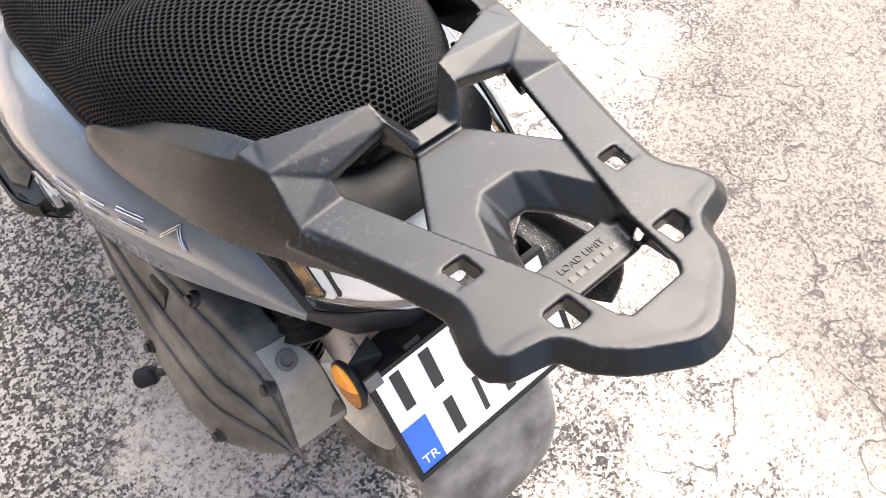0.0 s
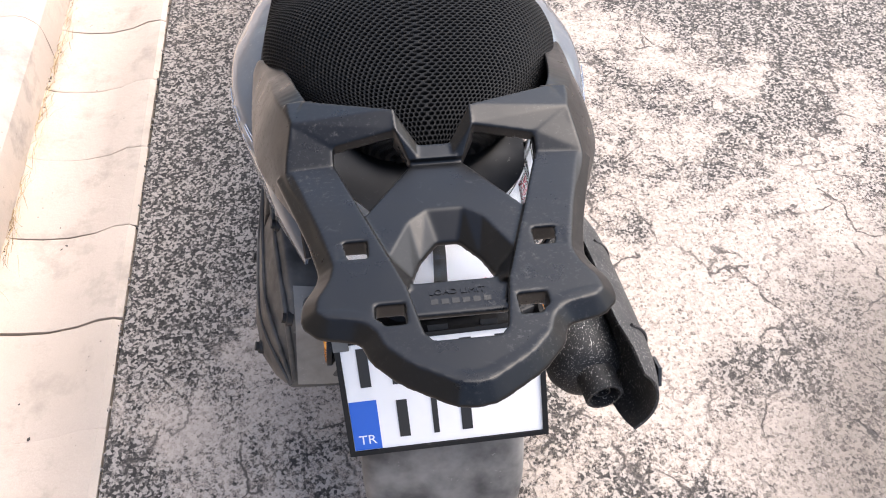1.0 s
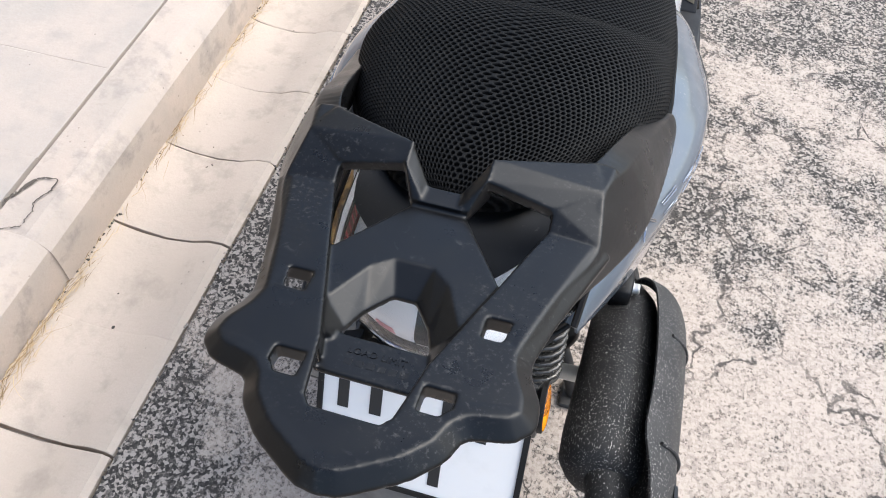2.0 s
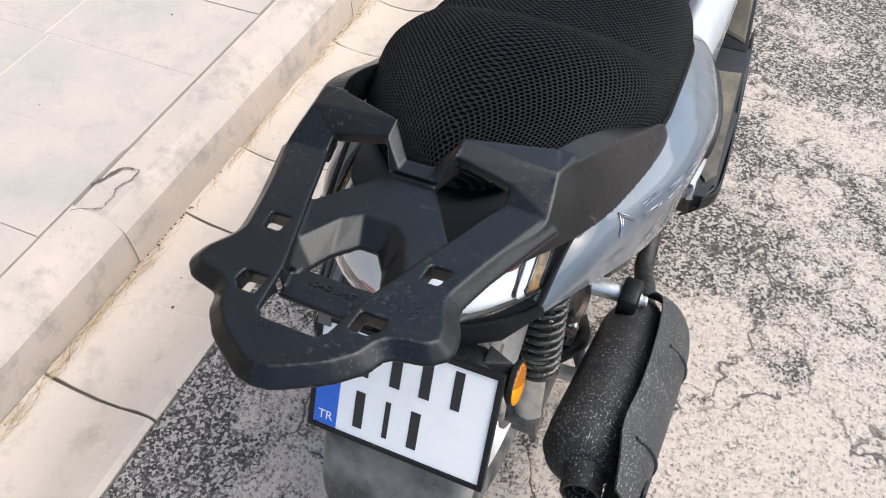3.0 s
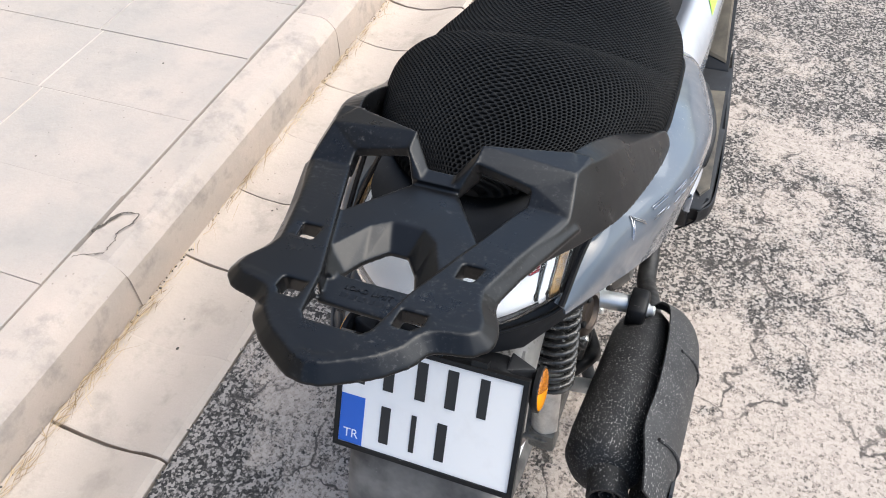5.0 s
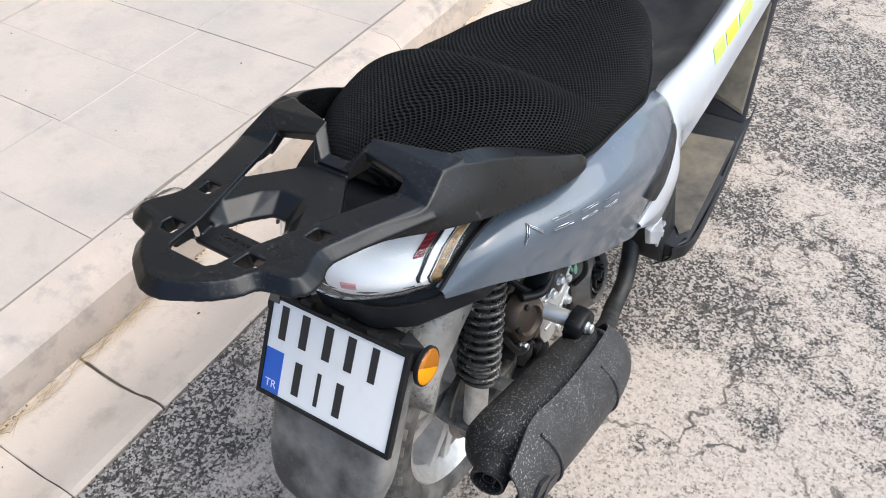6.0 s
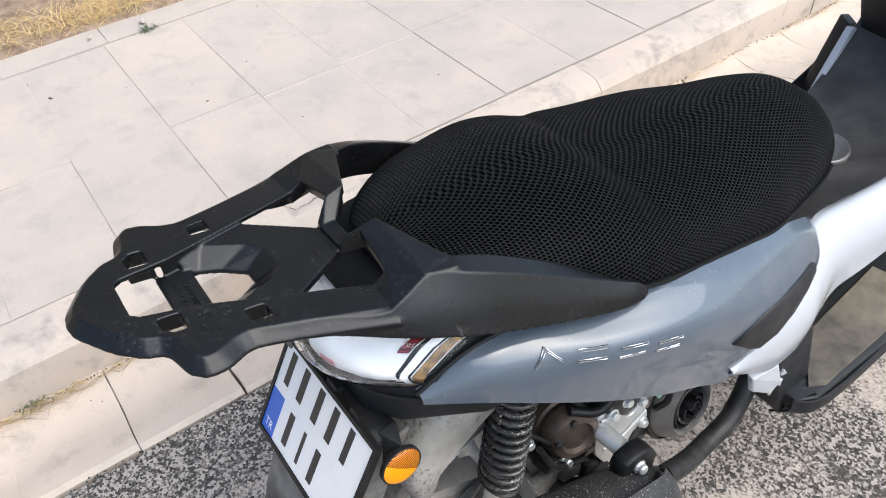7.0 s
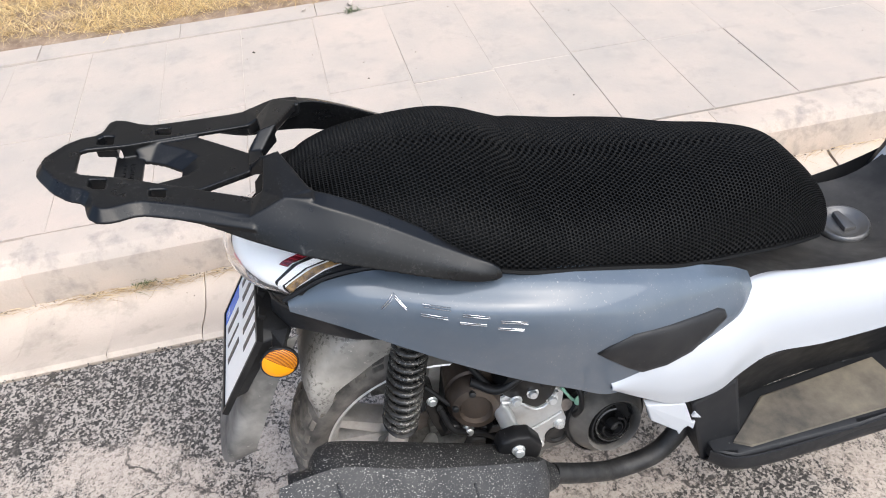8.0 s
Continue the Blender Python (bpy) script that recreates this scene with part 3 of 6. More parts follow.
SL = 0.3147
row_joint = {0: -1.712, 2: -1.632, 1: -1.665, -1: -1.69, 3: -1.650}
rnd = random.Random(9)
for k in range(-23, 30):
    xj = row_joint.get(k, -1.67 + rnd.uniform(-0.04, 0.04))
    for n, (x0, x1) in enumerate(((KERB_BACK - 0.004, xj), (xj - 0.003, PAVE_END))):
        me = slab_mesh(x0 - x1 - 0.002, SL - 0.0012, 40 + 2 * k + n)
        pieces("paving_slab", pavement, [me], [((x0 + x1) / 2, 0.062 + SL * (k + 0.5), KERB_TOP + rnd.uniform(-0.0025, 0.0015), rnd.uniform(-0.1, 0.1))])
edging = [slab_mesh(0.15, 0.6 - 0.002, 70 + s) for s in range(3)]
pieces("edging_block", pavement, edging, [(PAVE_END - 0.078, 0.1 + 0.6 * k, KERB_TOP + 0.006 + random.uniform(-0.003, 0.003), random.uniform(-0.3, 0.3)) for k in range(-12, 17)])


def soil_sheet():
    bm = bmesh.new()
    nx, ny = 46, 120
    rnd = random.Random(5)
    grid = []
    for j in range(ny + 1):
        y = -8 + 19 * j / ny
        row = []
        for i in range(nx + 1):
            x = PAVE_END - 0.13 - 9.0 * (i / nx) ** 2
            row.append(bm.verts.new((x, y, KERB_TOP - 0.012 + min(1, i / 4) * (0.03 * noise.noise((x * 2, y * 2, 0)) + 0.02 + rnd.uniform(0, 0.006)))))
        grid.append(row)
    for a, b in zip(grid, grid[1:]):
        for k in range(nx):
            bm.faces.new((a[k], a[k + 1], b[k + 1], b[k]))
    return tagged(part("soil", bm, SOIL, smooth=60), "dry brown soil strip behind the pavement", "soil", kind="structure")


soil = soil_sheet()
# unseen wall, added so that glossy black plastic mirrors less bright sky
WALLMAT = Mat("unseen_wall", (0.22, 0.2, 0.18), 0.9)
WALLMAT.colour(WALLMAT.mix(WALLMAT.noise(3, 5), (0.15, 0.14, 0.125), (0.28, 0.26, 0.23)))
tagged(part("unseen_wall_west", block(-5.6, -5.2, -12, 14, -0.2, 6.8), WALLMAT), "unseen plain wall added to darken reflections from the west", "wall", kind="structure")


def blades(name, spots, label, category, material=None, seed=1):
    """Thin dry blades, each a bent strip, as one object."""
    rnd = random.Random(seed)
    verts, faces = [], []
    for x, y, z, length, width, lie, turn in spots:
        a = turn
        d = Vector((math.cos(a), math.sin(a), 0))
        side = Vector((-d.y, d.x, 0)) * width
        p, rise, n0 = Vector((x, y, z)), lie, len(verts)
        for k in range(4):
            w = 1 - k / 3.4
            verts += [tuple(p - side * w), tuple(p + side * w)]
            p = p + (d * math.cos(rise) + Vector((0, 0, 1)) * math.sin(rise)) * length / 3
            p.z = max(p.z, z - 0.004)
            rise -= rnd.uniform(0.1, 0.6)
            d = Matrix.Rotation(rnd.uniform(-0.35, 0.35), 3, "Z") @ d
        faces += [(n0 + 2 * k, n0 + 2 * k + 1, n0 + 2 * k + 3, n0 + 2 * k + 2) for k in range(3)]
    me = bpy.data.meshes.new(name)
    me.from_pydata(verts, [], faces)
    return tagged(put(name, me, material or STRAW), label, category, kind="stuff")


rnd = random.Random(11)
spots = []
for _ in range(1300):
    y = rnd.uniform(-1.6, 4.2)
    if noise.noise((y * 2.3, 3.1, 0)) + rnd.uniform(-0.25, 0.25) > -0.18:
        along = rnd.choice((0, math.pi)) + math.pi / 2 + rnd.gauss(0, 0.3)
        spots.append((GUT_OUT + 0.004 + abs(rnd.gauss(0, 0.012)), y, rnd.uniform(-0.004, 0.004), rnd.uniform(0.02, 0.09), rnd.uniform(0.0004, 0.0011), rnd.uniform(0, 0.12), along))
for cy, n in ((-0.42, 110), (-0.27, 120), (-0.02, 50), (0.28, 60), (0.52, 40)):
    for _ in range(n):
        spots.append((GUT_OUT + 0.006 + abs(rnd.gauss(0, 0.014)), cy + rnd.gauss(0, 0.07), rnd.uniform(-0.01, 0.004), rnd.uniform(0.02, 0.09), rnd.uniform(0.0004, 0.0011), rnd.uniform(0, 0.22), math.pi / 2 + rnd.gauss(0, 0.45) + rnd.choice((0, math.pi))))
blades("gutter_straw", spots, "thin line of dry straw caught along the kerb foot", "straw", OLDSTRAW, seed=2)
spots = []
for _ in range(38000):
    y = rnd.uniform(-3.0, 3.2)
    x = PAVE_END - 0.20 - 0.10 * noise.noise((y * 1.7, 2.2, 1)) - abs(rnd.gauss(0, 0.45))
    if noise.noise((x * 1.8, y * 1.8, 7)) > -0.25 + rnd.uniform(-0.15, 0.15):
        spots.append((x, y, KERB_TOP + 0.01, rnd.uniform(0.04, 0.15), rnd.uniform(0.0008, 0.0021), rnd.uniform(0.0, 0.75), rnd.uniform(0, math.tau)))
blades("dry_grass", spots, "flattened dry straw-coloured grass on the soil", "dry grass", seed=3)
spots = []
for cx, cy, cz, n, s in ((GUT_OUT + 0.0, -0.30, 0.0, 60, 0.05), (-2.39, 0.56, KERB_TOP, 90, 0.04)):
    for _ in range(n):
        spots.append((cx + rnd.gauss(0, 0.012), cy + rnd.gauss(0, 0.02), cz, rnd.uniform(0.3, 1) * s, rnd.uniform(0.001, 0.002), rnd.uniform(0.2, 1.1), rnd.uniform(0, math.tau)))
blades("weeds", spots, "small dry green weeds growing in paving joints", "weeds", WEED, seed=4)


def crumbs(name, spots, material, label, category):
    """Small irregular lumps lying about, as one object."""
    rnd = random.Random(31)
    bm = bmesh.new()
    for x, y, z, size in spots:
        m = Matrix.Translation((x, y, z + size * 0.2)) @ Matrix.Rotation(rnd.uniform(0, 6.3), 4, "Z") @ Matrix.Diagonal((size * rnd.uniform(0.7, 1.4), size * rnd.uniform(0.6, 1.0), size * rnd.uniform(0.35, 0.6), 1))
        for v in bmesh.ops.create_icosphere(bm, subdivisions=1, radius=1, matrix=m)["verts"]:
            v.co += Vector((rnd.uniform(-1, 1), rnd.uniform(-1, 1), rnd.uniform(-1, 1))) * size * 0.18
    return tagged(part(name, bm, material), label, category, kind="stuff")


rnd = random.Random(17)
spots = [(-0.625 + rnd.gauss(0, 0.018), -0.53 + rnd.gauss(0, 0.022), 0.0, rnd.uniform(0.003, 0.008)) for _ in range(26)]
spots += [(-2.13, 0.11, KERB_TOP, 0.007), (-1.735, 0.536, KERB_TOP, 0.005), (-0.866, 1.136, -0.024, 0.004), (-0.94, 1.029, -0.018, 0.004), (-0.925, 0.579, -0.02, 0.004)]
spots += [(rnd.uniform(-0.98, -0.7), rnd.uniform(-0.8, 2.5), -0.018, rnd.uniform(0.0015, 0.004)) for _ in range(24)]
spots += [(rnd.uniform(-2.3, -1.25), rnd.uniform(-0.8, 2.5), KERB_TOP, rnd.uniform(0.0015, 0.0035)) for _ in range(18)]
for _ in range(260):
    y = rnd.uniform(-1.4, 3.4)
    if noise.noise((y * 3.1, 8.2, 0)) > -0.2:
        spots.append((GUT_OUT + 0.003 + abs(rnd.gauss(0, 0.006)), y, -0.003, rnd.uniform(0.0015, 0.0042)))
crumbs("dirt_crumbs", spots, CLOD, "small dark crumbs of dirt on the paving and road", "dirt")
spots = [(-1.888, 0.751, KERB_TOP, 0.006), (-1.682, 0.708, KERB_TOP, 0.005), (-1.877, 0.538, KERB_TOP, 0.005), (-2.45, 0.56, KERB_TOP + 0.012, 0.018), (-2.46, 0.35, KERB_TOP + 0.012, 0.012)]
crumbs("pale_stones", spots, SLAB, "small pale stone chips on the pavement", "stones")
rnd = random.Random(23)
spots = []
for _ in range(420):
    y = rnd.uniform(-1.3, 3.2)
    spots.append((GUT_IN + rnd.gauss(0.003, 0.005), y, rnd.uniform(-0.002, 0.003), rnd.uniform(0.0015, 0.006)))
crumbs("edge_grit", spots, ROAD, "crumbled asphalt grit lapping the gutter edge", "grit")


# ---- the scooter ----
scooter = new("scooter")
scooter.location = (0, 0.41, 0)
bpy.context.view_layer.update()
tagged(scooter, "parked grey and white motor scooter with black luggage rack", "scooter")


# luggage rack: one moulding of deck, rails, centre web, cross arms and grab handles
def deck_height(x, y):
    return 0.992 - 0.2 * y


def build_rack():
    bm = bmesh.new()
    half = [(0.0, -0.069), (0.013, -0.067), (0.047, -0.045), (0.065, -0.025), (0.071, -0.008), (0.080, 0.000), (0.106, 0.006), (0.1155, 0.016), (0.114, 0.032), (0.104, 0.052), (0.101, 0.068), (0.111, 0.112), (0.1385, 0.201),
            (0.094, 0.206), (0.0685, 0.124), (0.040, 0.036), (0.034, 0.002), (0.031, -0.014), (0.025, -0.022), (0.0, -0.0245)]
    # tail and rails form one closed ring: outer way round, then back along the inside
    outer, inner = half[:13], half[13:]
    cut = [p for (x0, y0), (x1, y1) in zip(outer, outer[1:]) for p in ((x0 * 0.86 + x1 * 0.14, y0 * 0.86 + y1 * 0.14), (x0 * 0.14 + x1 * 0.86, y0 * 0.14 + y1 * 0.86))]
    outer = outer[:1] + cut[1:-1] + outer[-1:]
    path = [(-x, y) for x, y in reversed(outer[1:])] + outer
    closing = [(0.05, 0.3), (-0.05, 0.3)]
    rim = widened(path + closing, -0.004)[: len(path)]
    n = len(outer)
    loop = rim[n - 1 :] + inner[:-1] + [(-x, y) for x, y in reversed(inner[:-1])] + rim[: n - 1]
    squares = []
    for x0, x1, y0, y1 in ((0.0695, 0.0945, 0.073, 0.0945), (0.0435, 0.0665, -0.003, 0.0185)):
        for s in (1, -1):
            squares.append([(s * x, y) for x, y in ((x0, y0), (x1, y0), (x1, y1), (x0, y1))])
    slab(loop, squares, deck_height, 0.007, 0.0, bm)
    # skirt round the outside and sleeves in the strap holes
    inset, foot = widened(path + closing, -0.013), widened(path + closing, 0.0088)
    for k in range(len(path) - 1):
        pts = []
        for q, t, n, f in ((path[k], rim[k], inset[k], foot[k]), (path[k + 1], rim[k + 1], inset[k + 1], foot[k + 1])):
            z = deck_height(*q)
            pts += [(*t, z), (*n, z - 0.002), (*f, z - 0.013), (*f, z - 0.0165), (*n, z - 0.0185)]
        hull(pts, bm)
    for sq in squares:
        cx, cy = sum(p[0] for p in sq) / 4, sum(p[1] for p in sq) / 4
        for a, b in zip(sq, sq[1:] + sq[:1]):
            far = [(cx + (x - cx) * 1.3, cy + (y - cy) * 1.3) for x, y in (a, b)]
            hull([(x, y, deck_height(x, y) - d) for x, y in (a, b, *far) for d in (0.002, 0.021)], bm)
    # centre web, with a funnel round the horseshoe opening and the sunken label bar
    loop = [(0.020, 0.209), (0.027, 0.198), (0.0715, 0.128), (0.056, 0.070), (0.053, 0.048), (0.046, 0.048), (0.0515, 0.077), (0.0315, 0.1205), (0.0165, 0.134)]
    loop = loop + [(-x, y) for x, y in reversed(loop)]
    slab(loop, [], lambda x, y: deck_height(x, y) - 0.005, 0.010, 0, bm)
    ring = [(0.047, 0.046), (0.0525, 0.076), (0.0325, 0.1195), (0.0165, 0.1335)]
    lip = [(0.034, 0.048), (0.033, 0.062), (0.025, 0.083), (0.009, 0.1055)]
    ring, lip = ring + mirrored(ring[::-1]), lip + mirrored(lip[::-1])
    for (a, b), (c, d) in zip(zip(ring, ring[1:]), zip(lip, lip[1:])):
        pts = []
        for (x, y), drop in ((a, 0.005), (b, 0.005), (c, 0.025), (d, 0.025)):
            z = deck_height(x, y) - drop
            pts += [(x, y, z), (x, y, z - 0.006)]
        hull(pts, bm)
    pts = [(s * x, y, deck_height(0, y) - 0.021 - t) for s in (1, -1) for x, y in ((0.043, 0.055), (0.039, 0.017)) for t in (0, 0.007)]
    hull(pts, bm)
    for s in (1, -1):
        # inner cheeks of the rails beside the channel
        pts = [(s * x, y, deck_height(0, y) - d) for x, y in ((0.0385, 0.028), (0.0445, 0.050), (0.0425, 0.028), (0.0485, 0.050)) for d in (0.002, 0.026)]
        hull(pts, bm)
        # shoulder facet, cross arm and leg
        e, f, fi, g = (0.132, 0.249, 0.968), (0.1385, 0.200, 0.952), (0.094, 0.203, 0.951), (0.094, 0.224, 0.962)
        low = lambda p, d: (p[0], p[1], p[2] - d)
        shoulder = [e, f, fi, g, (0.138, 0.285, 0.962), (0.112, 0.286, 0.962)]
        pts = shoulder + [low(p, 0.019) for p in shoulder]
        hull([(s * x, y, z) for x, y, z in pts], bm)
        a0, a1 = [(0.132, 0.248, 0.968), (0.120, 0.284, 0.964), (0.094, 0.220, 0.962), (0.104, 0.272, 0.966)], [(0.034, 0.226, 0.974), (0.035, 0.248, 0.979)]
        pts = a0 + a1
        pts = pts + [low(p, 0.013) for p in pts]
        hull([(s * x, y, z) for x, y, z in pts], bm)
        pts = [(0.036, 0.224, 0.975), (0.037, 0.249, 0.979), (0.038, 0.228, 0.945), (0.038, 0.246, 0.948), (0.014, 0.203, 0.951), (0.014, 0.222, 0.952), (0.014, 0.203, 0.940), (0.014, 0.222, 0.938), (0.026, 0.204, 0.952), (0.026, 0.204, 0.940)]
        hull([(s * x, y, z) for x, y, z in pts], bm)
        # grab handle: side face, ridge, inner top edge and foot at each station
        stations = [
            ((0.1075, 0.962), (0.106, 0.968), (0.0995, 0.9765), (0.085, 0.9765), (0.092, 0.962), 0.075),
            ((0.126, 0.945), (0.123, 0.954), (0.1155, 0.9645), (0.095, 0.9645), (0.102, 0.947), 0.135),
            ((0.150, 0.920), (0.145, 0.937), (0.1375, 0.9515), (0.098, 0.951), (0.105, 0.925), 0.197),
            ((0.168, 0.901), (0.154, 0.933), (0.133, 0.967), (0.105, 0.964), (0.120, 0.915), 0.250),
            ((0.178, 0.879), (0.167, 0.911), (0.149, 0.948), (0.124, 0.957), (0.135, 0.896), 0.305),
            ((0.184, 0.856), (0.175, 0.884), (0.158, 0.916), (0.136, 0.926), (0.145, 0.866), 0.365),
            ((0.188, 0.832), (0.181, 0.854), (0.167, 0.879), (0.147, 0.887), (0.152, 0.840), 0.425),
            ((0.190, 0.813), (0.187, 0.830), (0.176, 0.847), (0.157, 0.853), (0.160, 0.815), 0.480),
            ((0.190, 0.809), (0.188, 0.819), (0.182, 0.833), (0.164, 0.832), (0.166, 0.803), 0.508),
            ((0.186, 0.808), (0.186, 0.814), (0.183, 0.820), (0.172, 0.819), (0.172, 0.808), 0.522),
        ]
        sections = list(zip(*[spline([(s * q[k][0], q[5], q[k][1]) for q in stations], 6) for k in range(5)]))
        rings = [[bm.verts.new(p) for p in [*spline(sec[:3], 4), *sec[3:]]] for sec in sections]
        for a, b in zip(rings, rings[1:]):
            for k in range(len(a)):
                j = (k + 1) % len(a)
                bm.faces.new((a[k], a[j], b[j], b[k]))
        bm.faces.new(rings[0])
        bm.faces.new(rings[-1][::-1])
    # lip across the front of the web
    hull([(x, y, z) for x in (-0.02, 0.02) for y, z in ((0.203, 0.9535), (0.222, 0.9535), (0.203, 0.938), (0.222, 0.936))], bm)
    me = moulded(bm, 0.0014, 9)
    rack = put("luggage_rack", me, RACK, scooter, "black moulded plastic luggage rack with scuffed top")
    m = Matrix.Translation((0, 0.0415, deck_height(0, 0.0415) - 0.0208)) @ pose(0, 0, 0, -11.3, 0, 0)
    writing("LOAD LIMIT", 0.0085, m, RACK, "embossed_text", rack, 0.0006)
    for k in range(6):
        x = -0.022 + 0.0085 * k
        y = 0.031
        z = deck_height(0, y) - 0.0206
        part("embossed_bar", block(x, x + 0.006, y - 0.0025, y + 0.0025, z - 0.002, z + 0.0003), RACK, rack)
    return rack


rack = build_rack()

# ---- seat: vinyl cushion under a honeycomb net cover ----
SEAT = [(0.246, 0.915, 0.030, 0.902), (0.258, 0.922, 0.055, 0.902), (0.290, 0.931, 0.086, 0.898), (0.345, 0.933, 0.122, 0.882), (0.42, 0.931, 0.152, 0.853), (0.49, 0.925, 0.172, 0.825), (0.545, 0.910, 0.176, 0.806),
        (0.60, 0.883, 0.175, 0.792), (0.70, 0.857, 0.171, 0.770), (0.81, 0.843, 0.162, 0.738), (0.89, 0.830, 0.136, 0.706), (0.955, 0.823, 0.115, 0.682), (1.015, 0.803, 0.093, 0.658), (1.06, 0.757, 0.074, 0.640), (1.098, 0.706, 0.056, 0.624), (1.116, 0.668, 0.040, 0.612)]
seat_rows = np.array([list(p) for p in spline([Vector(r) for r in SEAT], 10)])
seat_len = np.r_[0, np.cumsum(np.hypot(np.diff(seat_rows[:, 0]), np.diff(seat_rows[:, 1])))]


def seat_points(u, v, lift=0.0):
    """Points of the seat's surface: u from -1 to 1 across, v metres along the crown."""
    y, zc, hw, zb = (np.interp(v, seat_len, seat_rows[:, k]) for k in range(4))
    a = u * np.pi / 2
    s, c = np.sin(a), np.cos(a)
    x = hw * np.sign(s) * np.abs(s) ** 0.80
    z = zb + (zc - zb) * np.abs(c) ** 0.70
    z = z - 0.0062 * (0.35 + 0.9 * np.abs(u)) * np.exp(-(((y - 0.590 - 0.075 * u * u) / 0.015) ** 2)) * np.abs(c)
    return np.stack([x * (1 + lift / np.maximum(hw, 0.03)), y, z + lift * np.abs(c)], -1)


def sheet(name, nu, nv, lift, material, parent, label=""):
    u, v = np.meshgrid(np.linspace(-1, 1, nu), np.linspace(0, seat_len[-1], nv))
    pts = seat_points(u, v, lift).reshape(-1, 3)
    q = [(j * nu + i, j * nu + i + 1, (j + 1) * nu + i + 1, (j + 1) * nu + i) for j in range(nv - 1) for i in range(nu - 1)]
    me = bpy.data.meshes.new(name)
    me.from_pydata([tuple(p) for p in pts], [], q + [tuple(range(nu - 1, -1, -1)), tuple(range((nv - 1) * nu, nv * nu))])
    for f in me.polygons:
        f.use_smooth = True
    return put(name, me, material, parent, label)


seat = sheet("seat", 60, 120, -0.0035, CUSHION, scooter, "stepped two-up seat with a black honeycomb net cover")


def net_cover():
    cols, pitch = 62, 0.0058
    rows_n = int(seat_len[-1] / pitch)
    jj, ii = np.meshgrid(np.arange(rows_n), np.arange(cols), indexing="ij")
    ci = (ii + 0.5 * (jj % 2)).ravel()
    cj = (jj + 0.5).ravel()
    corner = [(0.0, 2 / 3), (0.5, 1 / 3), (0.5, -1 / 3), (0.0, -2 / 3), (-0.5, -1 / 3), (-0.5, 1 / 3)]
    rings = []
    for scale, lift in ((1.0, 0.0016), (0.84, 0.0018), (0.68, 0.0006), (0.62, -0.0022)):
        for dx, dy in corner:
            u = np.clip(((ci + dx * scale) / cols) * 2 - 1, -1, 1)
            v = np.clip((cj + dy * scale) * pitch, 0, seat_len[-1])
            rings.append(seat_points(u, v, lift))
    pts = np.stack(rings, 1).reshape(-1, 3)
    base = []
    for r in range(3):
        for k in range(6):
            j = (k + 1) % 6
            base.append((6 * r + k, 6 * r + j, 6 * r + 6 + j, 6 * r + 6 + k))
    base = np.array(base)
    faces = (np.arange(len(ci))[:, None, None] * 24 + base[None]).reshape(-1, 4)
    me = bpy.data.meshes.new("net_cover")
    me.from_pydata(pts.tolist(), [], faces.tolist())
    for f in me.polygons:
        f.use_smooth = True
    ob = put("net_cover", me, NET, seat, "black elastic honeycomb net")
    return tagged(ob, kind="stuff")


net_cover()
for s in (1, -1):
    edge_v = np.linspace(0.05, seat_len[-1] - 0.06, 14)
    part("cover_hem", hose([tuple(p) for p in seat_points(np.full(14, s * 1.0), edge_v, 0.002)], 0.004, 6), NET, seat)

# ---- body panels ----
# y, then (x, z) of the upper edge, shoulder, belly and lower edge
PANEL_ROWS = [
    (0.217, (0.121, 0.792), (0.127, 0.788), (0.132, 0.783), (0.133, 0.775)),
    (0.290, (0.136, 0.822), (0.152, 0.812), (0.162, 0.790), (0.158, 0.748)),
    (0.360, (0.138, 0.822), (0.160, 0.812), (0.180, 0.785), (0.176, 0.712)),
    (0.450, (0.150, 0.806), (0.180, 0.798), (0.207, 0.768), (0.192, 0.662)),
    (0.540, (0.166, 0.803), (0.198, 0.788), (0.223, 0.750), (0.200, 0.612)),
    (0.620, (0.170, 0.792), (0.206, 0.774), (0.228, 0.725), (0.203, 0.572)),
    (0.690, (0.169, 0.774), (0.206, 0.754), (0.228, 0.692), (0.205, 0.542)),
    (0.760, (0.166, 0.755), (0.200, 0.734), (0.222, 0.672), (0.215, 0.592)),
    (0.830, (0.160, 0.730), (0.190, 0.710), (0.208, 0.655), (0.205, 0.602)),
    (0.890, (0.150, 0.698), (0.172, 0.684), (0.187, 0.645), (0.184, 0.612)),
    (0.925, (0.138, 0.668), (0.148, 0.662), (0.158, 0.648), (0.160, 0.632)),
]


SIDE_ROWS = [spline([(x, y, z) for x, z in pts], 5) for y, *pts in PANEL_ROWS]
SIDE_GRID = list(zip(*[spline(c, 5) for c in zip(*SIDE_ROWS)]))


def side_x(y, z):
    """How far out the side panel lies at a place along the scooter."""
    for a, b in zip(SIDE_GRID, SIDE_GRID[1:]):
        if a[0].y <= y <= b[0].y:
            t = (y - a[0].y) / (b[0].y - a[0].y)
            pts = [p.lerp(q, t) for p, q in zip(a, b)]
            for p, q in zip(pts, pts[1:]):
                if q.z <= z <= p.z:
                    return p.x + (q.x - p.x) * (p.z - z) / (p.z - q.z + 1e-9)
            return pts[0].x if z > pts[0].z else pts[-1].x
    return 0.2


